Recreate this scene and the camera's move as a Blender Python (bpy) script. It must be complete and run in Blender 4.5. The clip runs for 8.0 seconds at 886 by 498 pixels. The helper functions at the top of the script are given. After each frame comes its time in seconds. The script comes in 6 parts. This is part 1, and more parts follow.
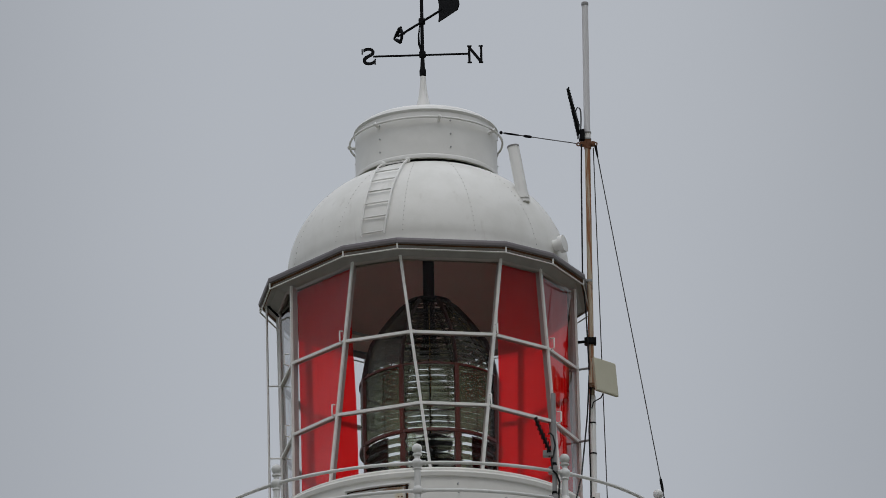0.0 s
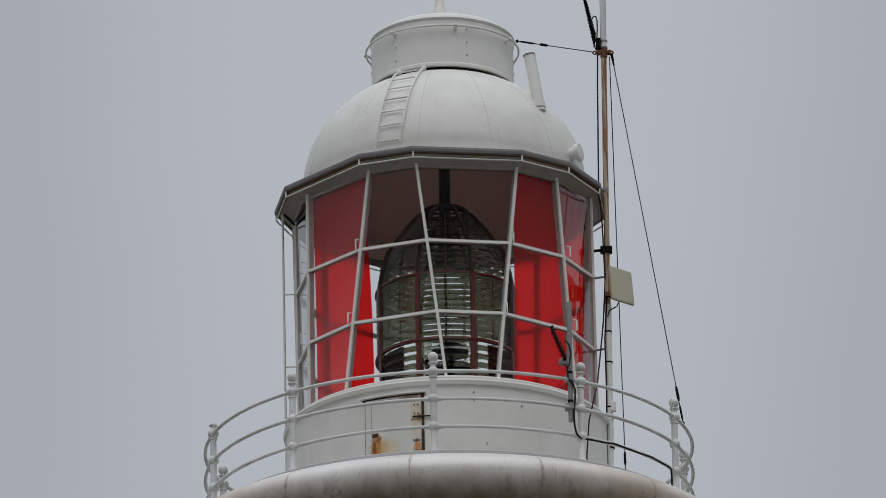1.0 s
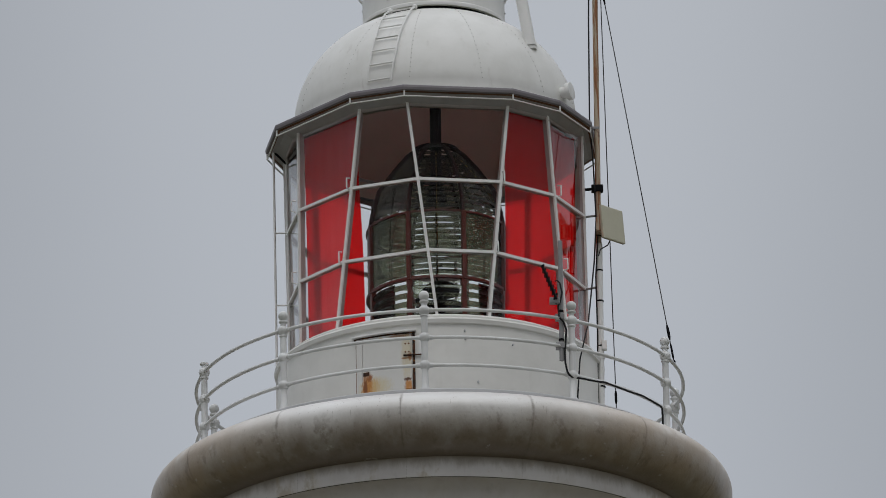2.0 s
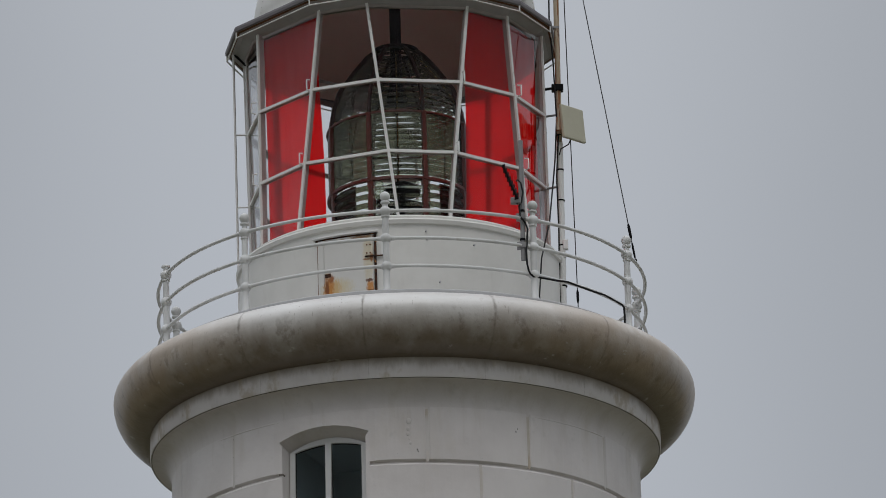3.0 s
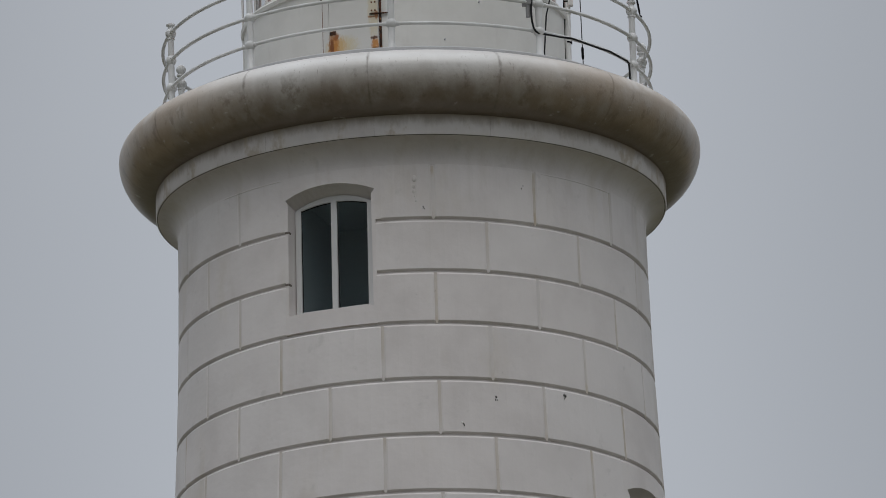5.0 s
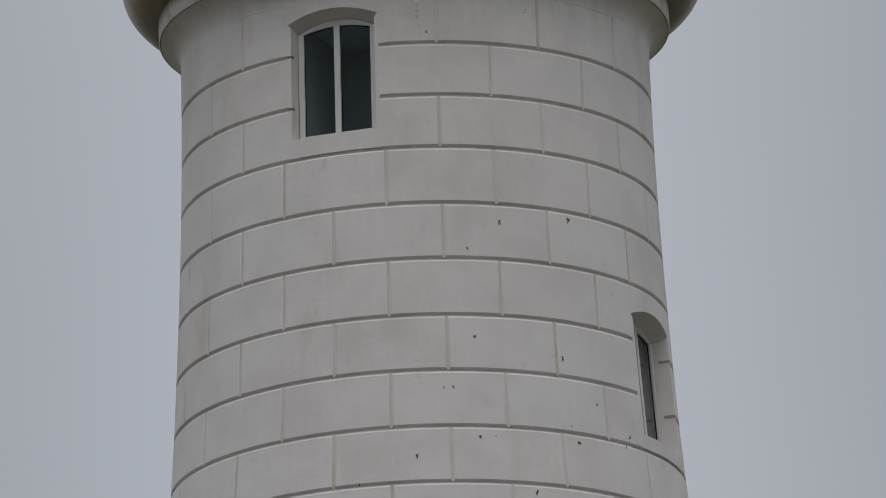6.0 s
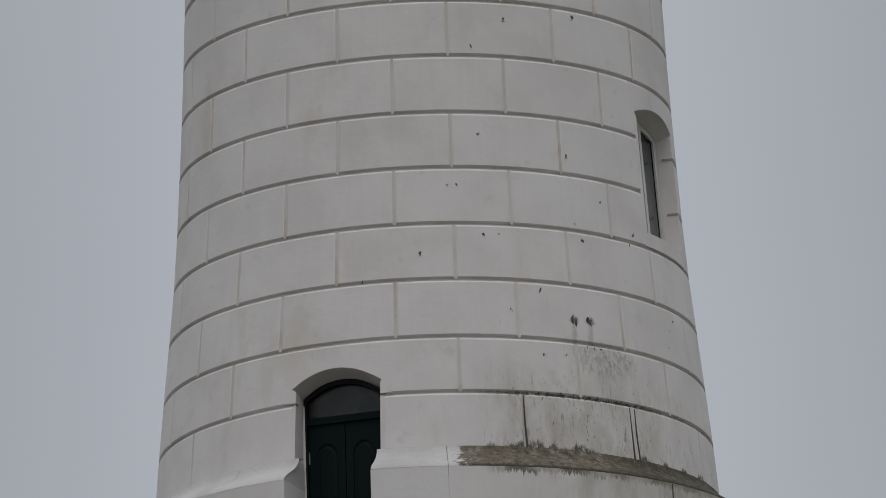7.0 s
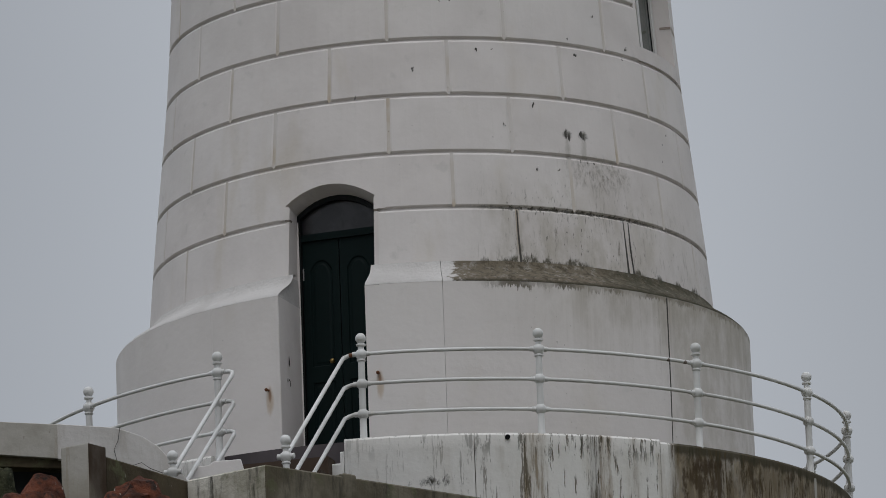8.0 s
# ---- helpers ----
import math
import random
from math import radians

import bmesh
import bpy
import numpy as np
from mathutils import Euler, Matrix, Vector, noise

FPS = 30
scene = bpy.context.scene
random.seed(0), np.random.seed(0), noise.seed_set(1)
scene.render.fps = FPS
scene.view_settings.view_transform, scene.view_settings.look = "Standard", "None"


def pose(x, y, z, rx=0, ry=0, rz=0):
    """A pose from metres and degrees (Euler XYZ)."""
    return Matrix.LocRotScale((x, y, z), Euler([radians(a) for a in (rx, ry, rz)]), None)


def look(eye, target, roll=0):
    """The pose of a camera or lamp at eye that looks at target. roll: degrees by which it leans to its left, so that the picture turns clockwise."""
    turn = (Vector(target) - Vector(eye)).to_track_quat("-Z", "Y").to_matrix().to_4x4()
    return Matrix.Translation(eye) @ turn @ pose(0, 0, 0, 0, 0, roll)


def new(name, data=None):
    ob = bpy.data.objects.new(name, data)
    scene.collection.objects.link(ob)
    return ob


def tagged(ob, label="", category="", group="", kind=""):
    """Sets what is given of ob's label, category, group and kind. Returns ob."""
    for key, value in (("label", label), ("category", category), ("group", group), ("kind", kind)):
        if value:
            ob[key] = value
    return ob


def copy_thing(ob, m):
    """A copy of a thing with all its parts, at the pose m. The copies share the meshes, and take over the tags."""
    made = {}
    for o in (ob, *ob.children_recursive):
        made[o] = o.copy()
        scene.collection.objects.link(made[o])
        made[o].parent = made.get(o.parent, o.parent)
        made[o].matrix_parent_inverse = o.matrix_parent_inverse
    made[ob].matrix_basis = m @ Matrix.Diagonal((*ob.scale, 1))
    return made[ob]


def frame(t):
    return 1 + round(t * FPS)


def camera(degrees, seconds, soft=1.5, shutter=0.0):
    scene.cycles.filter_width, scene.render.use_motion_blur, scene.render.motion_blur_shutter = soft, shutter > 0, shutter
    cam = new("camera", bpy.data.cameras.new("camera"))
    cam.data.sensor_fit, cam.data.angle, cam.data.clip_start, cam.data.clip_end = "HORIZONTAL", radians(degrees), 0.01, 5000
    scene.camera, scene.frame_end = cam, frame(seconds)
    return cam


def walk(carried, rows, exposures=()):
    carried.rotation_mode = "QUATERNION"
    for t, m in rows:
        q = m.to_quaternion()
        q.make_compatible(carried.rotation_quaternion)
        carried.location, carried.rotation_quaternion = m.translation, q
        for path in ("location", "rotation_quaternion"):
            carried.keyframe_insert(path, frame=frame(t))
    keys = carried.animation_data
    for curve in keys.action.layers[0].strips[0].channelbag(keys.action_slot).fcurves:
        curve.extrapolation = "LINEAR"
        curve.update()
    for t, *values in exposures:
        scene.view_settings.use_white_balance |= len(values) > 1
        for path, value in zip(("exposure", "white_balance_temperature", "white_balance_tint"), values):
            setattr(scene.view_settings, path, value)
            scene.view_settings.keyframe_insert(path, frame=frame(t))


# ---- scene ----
# A white lighthouse on a rocky headland, seen from below through a long lens that tilts slowly downwards.
# Tower axis at x = y = 0; angles run from the side that faces the viewer (theta 0) towards +x; z = 0 is the terrace.
cam = camera(5.984, 8.0, 0.55)
EYE = Vector((0.0, -84.0, -17.95))
AIM = [  # seconds, yaw, pitch, roll
    (0.0, -0.109, 21.068, -1.057),
    (0.3, -0.177, 20.971, -0.989),
    (0.5, -0.156, 20.901, -1.060),
    (0.6, -0.103, 20.910, -1.311),
    (0.7, 0.003, 20.787, -1.160),
    (0.8, 0.018, 20.647, -1.089),
    (0.9, 0.019, 20.509, -0.959),
    (1.0, 0.018, 20.451, -0.945),
    (1.2, 0.020, 20.341, -0.890),
    (1.4, 0.035, 20.258, -0.872),
    (1.5, 0.054, 20.191, -0.770),
    (1.7, 0.041, 20.115, -0.779),
    (2.8, -0.251, 19.574, -1.571),
    (3.0, -0.304, 19.358, -1.514),
    (3.2, -0.314, 19.162, -1.706),
    (3.5, -0.297, 18.961, -1.624),
    (3.7, -0.299, 18.870, -1.754),
    (4.0, -0.276, 18.672, -1.739),
    (4.2, -0.248, 18.539, -1.808),
    (5.3, -0.213, 17.357, -1.727),
    (5.5, -0.216, 17.125, -1.706),
    (5.8, -0.184, 16.779, -1.789),
    (6.0, -0.156, 16.530, -1.832),
    (6.2, -0.122, 16.316, -1.920),
    (6.5, -0.115, 15.890, -1.885),
    (6.7, -0.105, 15.656, -1.790),
    (6.9, -0.095, 15.304, -1.811),
    (7.0, -0.090, 15.163, -1.667),
    (7.2, -0.077, 14.929, -1.852),
    (7.5, -0.064, 14.589, -1.812),
    (7.7, -0.076, 14.281, -1.904),
    (8.0, -0.096, 13.914, -2.062),
]


def aim(yaw, pitch, roll):
    y, p = radians(yaw), radians(pitch)
    return look(EYE, EYE + Vector((-math.sin(y) * math.cos(p), math.cos(y) * math.cos(p), math.sin(p))), roll)


walk(cam, [(t, aim(a, b, c)) for t, a, b, c in AIM], exposures=[(0.0, 0.07), (1.5, 0.10), (3.5, 0.08), (5.5, 0.06), (7.0, 0.02), (8.0, 0.03)])

# ---------------------------------------------------------------- world and light
world = bpy.data.worlds.new("overcast_sky")
scene.world = world
world.use_nodes = True
wn, wl = world.node_tree.nodes, world.node_tree.links
wn.clear()
w_out, w_bg = wn.new("ShaderNodeOutputWorld"), wn.new("ShaderNodeBackground")
sky = wn.new("ShaderNodeTexSky")
sky.sky_type, sky.sun_disc = "NISHITA", False
sky.sun_elevation, sky.sun_rotation = radians(52), radians(190)
sky_gain = wn.new("ShaderNodeVectorMath")
sky_gain.operation = "SCALE"
sky_gain.inputs["Scale"].default_value = 0.06
w_co = wn.new("ShaderNodeTexCoord")
w_noise = wn.new("ShaderNodeTexNoise")
w_noise.inputs["Scale"].default_value, w_noise.inputs["Detail"].default_value = 5.0, 4.0
w_ramp = wn.new("ShaderNodeValToRGB")
w_ramp.color_ramp.elements[0].position, w_ramp.color_ramp.elements[0].color = 0.3, (0.398, 0.422, 0.461, 1)
w_ramp.color_ramp.elements[1].position, w_ramp.color_ramp.elements[1].color = 0.7, (0.443, 0.466, 0.502, 1)
w_sep = wn.new("ShaderNodeSeparateXYZ")
w_up = wn.new("ShaderNodeMapRange")  # an overcast sky is brighter overhead
w_up.inputs["From Min"].default_value, w_up.inputs["From Max"].default_value = 0.42, 1.0
w_up.inputs["To Min"].default_value, w_up.inputs["To Max"].default_value = 1.0, 3.0
w_grad = wn.new("ShaderNodeVectorMath")
w_grad.operation = "SCALE"
w_mix = wn.new("ShaderNodeMixRGB")
w_mix.inputs["Fac"].default_value = 0.93
wl.new(w_co.outputs["Generated"], w_noise.inputs["Vector"])
wl.new(w_co.outputs["Generated"], w_sep.inputs["Vector"])
wl.new(w_sep.outputs["Z"], w_up.inputs["Value"])
wl.new(w_noise.outputs["Fac"], w_ramp.inputs["Fac"])
wl.new(w_ramp.outputs["Color"], w_grad.inputs[0])
w_abs = wn.new("ShaderNodeMath")  # sky colour dimmed to both sides, in place of lens vignetting
w_abs.operation = "ABSOLUTE"
w_side = wn.new("ShaderNodeMapRange")
w_side.interpolation_type = "SMOOTHSTEP"
w_side.inputs["From Min"].default_value, w_side.inputs["From Max"].default_value = 0.018, 0.066
w_side.inputs["To Min"].default_value, w_side.inputs["To Max"].default_value = 1.02, 0.825
w_both = wn.new("ShaderNodeMath")
w_both.operation = "MULTIPLY"
wl.new(w_sep.outputs["X"], w_abs.inputs[0])
wl.new(w_abs.outputs[0], w_side.inputs["Value"])
wl.new(w_up.outputs["Result"], w_both.inputs[0])
wl.new(w_side.outputs["Result"], w_both.inputs[1])
wl.new(w_both.outputs[0], w_grad.inputs["Scale"])
wl.new(sky.outputs["Color"], sky_gain.inputs[0])
wl.new(sky_gain.outputs["Vector"], w_mix.inputs["Color1"])
wl.new(w_grad.outputs["Vector"], w_mix.inputs["Color2"])
wl.new(w_mix.outputs["Color"], w_bg.inputs["Color"])
wl.new(w_bg.outputs["Background"], w_out.inputs["Surface"])
w_bg.inputs["Strength"].default_value = 1.0

sun = new("sun", bpy.data.lights.new("sun", "SUN"))
sun.data.energy, sun.data.angle, sun.data.color = 0.55, radians(35), (1.0, 0.95, 0.88)
sun.matrix_basis = look((0, -52, 90), (0, 0, 5))


# ---------------------------------------------------------------- materials
class Mat:
    """A node material with a Principled shader, and short calls to wire it."""

    def __init__(self, name, rough=0.6, metal=0.0):
        self.m = bpy.data.materials.new(name)
        self.m.use_nodes = True
        self.n, self.l = self.m.node_tree.nodes, self.m.node_tree.links
        self.b = self.n["Principled BSDF"]
        self.b.inputs["Roughness"].default_value, self.b.inputs["Metallic"].default_value = rough, metal
        self.pos = self.n.new("ShaderNodeNewGeometry").outputs["Position"]

    def scaled(self, x, y, z):
        v = self.n.new("ShaderNodeVectorMath")
        v.operation = "MULTIPLY"
        v.inputs[1].default_value = (x, y, z)
        self.l.new(self.pos, v.inputs[0])
        return v.outputs[0]

    def noise(self, scale, detail=4.0, stretch=(1, 1, 1), rough=0.55):
        t = self.n.new("ShaderNodeTexNoise")
        t.inputs["Scale"].default_value, t.inputs["Detail"].default_value, t.inputs["Roughness"].default_value = scale, detail, rough
        self.l.new(self.scaled(*stretch), t.inputs["Vector"])
        return t.outputs["Fac"]

    def step(self, value, lo, hi, a=0.0, b=1.0):
        r = self.n.new("ShaderNodeMapRange")
        r.interpolation_type = "SMOOTHSTEP"
        for key, v in (("From Min", lo), ("From Max", hi), ("To Min", a), ("To Max", b)):
            r.inputs[key].default_value = v
        self.l.new(value, r.inputs["Value"])
        return r.outputs["Result"]

    def math(self, op, a, b):
        r = self.n.new("ShaderNodeMath")
        r.operation = op
        for i, v in enumerate((a, b)):
            if isinstance(v, (int, float)):
                r.inputs[i].default_value = v
            else:
                self.l.new(v, r.inputs[i])
        return r.outputs[0]

    def axis(self, key):
        s = self.n.new("ShaderNodeSeparateXYZ")
        self.l.new(self.pos, s.inputs[0])
        return s.outputs[key]

    def mix(self, a, b, fac):
        r = self.n.new("ShaderNodeMixRGB")
        for key, v in (("Color1", a), ("Color2", b), ("Fac", fac)):
            if isinstance(v, tuple):
                r.inputs[key].default_value = (*v, 1)
            elif isinstance(v, (int, float)):
                r.inputs[key].default_value = v
            else:
                self.l.new(v, r.inputs[key])
        return r.outputs["Color"]

    def random(self):
        return self.n.new("ShaderNodeObjectInfo").outputs["Random"]

    def color(self, c):
        if isinstance(c, tuple):
            self.b.inputs["Base Color"].default_value = (*c, 1)
        else:
            self.l.new(c, self.b.inputs["Base Color"])

    def bump(self, height, strength=0.3, distance=0.01):
        b = self.n.new("ShaderNodeBump")
        b.inputs["Strength"].default_value, b.inputs["Distance"].default_value = strength, distance
        self.l.new(height, b.inputs["Height"])
        self.l.new(b.outputs["Normal"], self.b.inputs["Normal"])


# the masonry: stones to a course, course levels, and the radius at each height
STONES, STEP = 14, 360 / 14
LEVELS = [2.0, 2.592, 3.172, 3.777, 4.366, 4.959, 5.543, 6.144, 6.733, 7.332, 7.885, 8.441, 9.02]
RADII = [(1.742, 2.905), (2.604, 2.829), (3.184, 2.77), (3.789, 2.705), (4.378, 2.643), (4.971, 2.596), (5.555, 2.56), (6.156, 2.525), (6.745, 2.495), (7.344, 2.47), (7.897, 2.453), (8.453, 2.442), (9.1, 2.435), (12, 2.435)]


def wall_r(z):
    for (z0, r0), (z1, r1) in zip(RADII, RADII[1:]):
        if z <= z1:
            return r0 + (r1 - r0) * max(0.0, (z - z0) / (z1 - z0))
    return RADII[-1][1]


def stain(k, c, at, size, tone, amount, wob, hard=0.5):
    """One stain of its own shape at (x, z), ragged by the noise wob."""
    dx = k.math("DIVIDE", k.math("ADD", k.axis("X"), -at[0]), size[0])
    dz = k.math("DIVIDE", k.math("ADD", k.axis("Z"), -at[1]), size[1])
    d = k.math("ADD", k.math("ADD", k.math("MULTIPLY", dx, dx), k.math("MULTIPLY", dz, dz)), wob)
    return k.mix(c, tone, k.step(d, 1.0 + hard, 1.0 - hard, 0.0, amount))


def wall_paint():
    """Old white masonry paint, greyed, with faint runs, yellowed patches and moss where water runs down."""
    k = Mat("weathered_white_masonry_paint", 0.72)
    c = k.mix((0.699, 0.657, 0.640), (0.619, 0.577, 0.560), k.step(k.noise(1.6, 5), 0.35, 0.7))
    c = k.mix(c, (0.745, 0.72, 0.71), k.math("MULTIPLY", k.random(), 0.4))
    c = k.mix(c, (0.53, 0.47, 0.38), k.math("MULTIPLY", k.step(k.noise(2.2, 4, (1, 1, 0.35)), 0.54, 0.78), 0.40))
    scuff = k.step(k.noise(5.5, 6), 0.62, 0.74)
    c = k.mix(c, (0.52, 0.50, 0.48), k.math("MULTIPLY", scuff, 0.4))
    x, z = k.axis("X"), k.axis("Z")
    # the wet side: a grey-brown haze, thin runs, short dashes, moss in the joint and on the ledge
    side = k.math("MULTIPLY", k.step(x, 0.25, 0.95), k.step(x, 2.6, 1.9, 0.35, 1.0))
    above = k.step(z, 1.75, 1.76)
    low = k.math("MULTIPLY", k.math("MULTIPLY", side, above), k.step(k.math("ADD", z, k.math("MULTIPLY", k.noise(1.8, 4), 1.4)), 4.2, 2.7))
    c = k.mix(c, (0.40, 0.365, 0.305), k.math("MULTIPLY", low, k.step(k.noise(5.0, 7, (1, 1, 0.4), 0.65), 0.34, 0.66, 0.08, 0.75)))
    run = k.math("MULTIPLY", k.step(k.noise(36.0, 7, (1, 1, 0.08), 0.72), 0.54, 0.64), k.step(k.noise(3.5, 4, (1, 1, 0.6)), 0.42, 0.60))
    c = k.mix(c, (0.15, 0.135, 0.10), k.math("MULTIPLY", k.math("MULTIPLY", run, low), 0.85))
    dash = k.math("MULTIPLY", k.step(k.noise(40.0, 6, (1, 1, 0.30), 0.66), 0.60, 0.65), k.step(k.noise(3.1, 3), 0.42, 0.52))
    c = k.mix(c, (0.045, 0.042, 0.028), k.math("MULTIPLY", k.math("MULTIPLY", dash, low), 0.85))
    joint = k.math("ABSOLUTE", k.math("ADD", z, -2.585), 0.0)
    fringe = k.step(k.math("ADD", joint, k.math("MULTIPLY", k.noise(22.0, 7, (1, 1, 0.5), 0.72), 0.15)), 0.098, 0.078)
    c = k.mix(c, (0.055, 0.050, 0.032), k.math("MULTIPLY", k.math("MULTIPLY", fringe, side), 0.85))
    patchy = k.step(k.noise(2.6, 4, (1, 1, 0.2)), 0.38, 0.60, 0.05, 1.0)
    reach = k.math("MULTIPLY", k.math("MULTIPLY", k.noise(40.0, 8, (1, 1, 0.30), 0.80), patchy), 0.21)
    foot = k.math("MULTIPLY", k.step(k.math("SUBTRACT", z, reach), 2.00, 1.955), k.math("MULTIPLY", k.step(x, 0.30, 0.6), above))
    c = k.mix(c, (0.075, 0.066, 0.042), k.math("MULTIPLY", foot, k.step(k.noise(30.0, 6, (1, 1, 0.5), 0.7), 0.36, 0.52, 0.2, 0.95)))
    # below the ledge: a dark line under its lip, then long soft drips and a wash that spreads on the far panel
    below = k.step(z, 1.745, 1.74)
    c = k.mix(c, (0.755, 0.725, 0.705), k.math("MULTIPLY", below, 0.45))  # the drum is mixed paler below the ledge
    lip = k.math("MULTIPLY", k.step(k.math("ADD", z, k.math("MULTIPLY", k.noise(30.0, 7, (1, 1, 0.16), 0.75), 0.32)), 1.835, 1.865), k.math("MULTIPLY", k.step(x, 0.4, 0.8), below))
    c = k.mix(c, (0.10, 0.085, 0.058), k.math("MULTIPLY", lip, k.step(k.noise(4.5, 5), 0.38, 0.56, 0.3, 0.95)))
    fall = k.step(k.math("ADD", z, k.math("MULTIPLY", k.noise(8.0, 5, (1, 1, 0.02), 0.65), 1.5)), 1.55, 2.65)
    wet = k.math("MULTIPLY", k.math("MULTIPLY", fall, below), k.step(x, 0.3, 1.9, 0.03, 1.0))
    c = k.mix(c, (0.36, 0.325, 0.265), k.math("MULTIPLY", wet, k.step(k.noise(4.5, 6, (1, 1, 0.45), 0.65), 0.32, 0.64, 0.2, 0.75)))
    c = k.mix(c, (0.20, 0.175, 0.13), k.math("MULTIPLY", wet, k.math("MULTIPLY", k.step(k.noise(24.0, 7, (1, 1, 0.05), 0.72), 0.54, 0.68), 0.36)))
    speckle = k.math("MULTIPLY", k.step(k.noise(42.0, 4, (1, 1, 0.4)), 0.70, 0.75), k.math("MULTIPLY", below, k.step(x, 0.3, 1.2)))
    c = k.mix(c, (0.12, 0.10, 0.075), k.math("MULTIPLY", speckle, 0.6))
    east = k.math("MULTIPLY", k.step(x, 2.25, 2.45), below)
    c = k.mix(c, (0.36, 0.325, 0.26), k.math("MULTIPLY", east, k.step(k.noise(5.0, 6, (1, 1, 0.5), 0.65), 0.35, 0.62, 0.12, 0.45)))
    speck = k.step(k.noise(20.0, 3), 0.76, 0.79)
    c = k.mix(c, (0.14, 0.13, 0.12), k.math("MULTIPLY", speck, 0.5))
    # grime and the roll's shadow line on the fillet, painted as one brown
    under = k.step(k.math("ADD", z, k.math("MULTIPLY", k.noise(5.0, 7, (1, 1, 0.4), 0.68), 0.24)), 9.46, 9.60)
    c = k.mix(c, (0.27, 0.22, 0.17), k.math("MULTIPLY", under, 0.8))
    patch = k.math("MULTIPLY", k.step(k.noise(3.4, 6, (1, 1, 0.7), 0.66), 0.54, 0.66), k.step(z, 9.262, 9.268))
    c = k.mix(c, (0.42, 0.34, 0.24), k.math("MULTIPLY", patch, 0.6))
    rim = k.math("MULTIPLY", k.step(k.noise(8.0, 6, (1, 1, 0.12), 0.65), 0.50, 0.66), k.step(z, 8.3, 9.0, 0.0, 0.16))
    c = k.mix(c, (0.45, 0.39, 0.32), rim)
    wob = k.math("MULTIPLY", k.noise(26, 7, (1, 1, 0.6), 0.8), 1.7)
    for t, zz in ((31.0, 3.41), (35.0, 3.42)):  # moss in two old fixing holes, and the runs from them
        bx = wall_r(zz) * math.sin(radians(t))
        c = stain(k, c, (bx, zz - 0.16), (0.045, 0.26), (0.20, 0.19, 0.145), 0.5, wob, 0.6)
        c = stain(k, c, (bx, zz - 0.01), (0.078, 0.092), (0.035, 0.035, 0.02), 0.95, wob, 0.3)
    grain = k.step(k.noise(26.0, 9, (1, 1, 0.5), 0.82), 0.44, 0.66)
    dx = k.math("DIVIDE", k.math("ADD", x, -1.72), 0.40)
    dz = k.math("DIVIDE", k.math("ADD", z, -3.02), 0.26)
    weep = k.step(k.math("ADD", k.math("ADD", k.math("MULTIPLY", dx, dx), k.math("MULTIPLY", dz, dz)), k.math("MULTIPLY", k.noise(6.0, 5), 1.2)), 1.5, 0.7)
    c = k.mix(c, (0.16, 0.14, 0.105), k.math("MULTIPLY", k.math("MULTIPLY", grain, weep), 0.75))
    wob = k.math("MULTIPLY", k.noise(24, 6, (1, 1, 0.3), 0.7), 0.9)
    for t, zz in ((-30.3, 0.80), (-9.6, 0.842)):  # rust below the old bolts
        bx = 3.227 * math.sin(radians(t))
        c = stain(k, c, (bx + 0.012, zz - 0.11), (0.045, 0.17), (0.46, 0.33, 0.20), 0.6, wob)
        c = stain(k, c, (bx + 0.012, zz - 0.05), (0.020, 0.09), (0.22, 0.10, 0.04), 0.7, wob)
    k.color(c)
    k.bump(k.math("ADD", k.noise(14, 6), k.math("MULTIPLY", k.noise(2.5, 3), 1.5)), 0.22, 0.012)
    return k.m


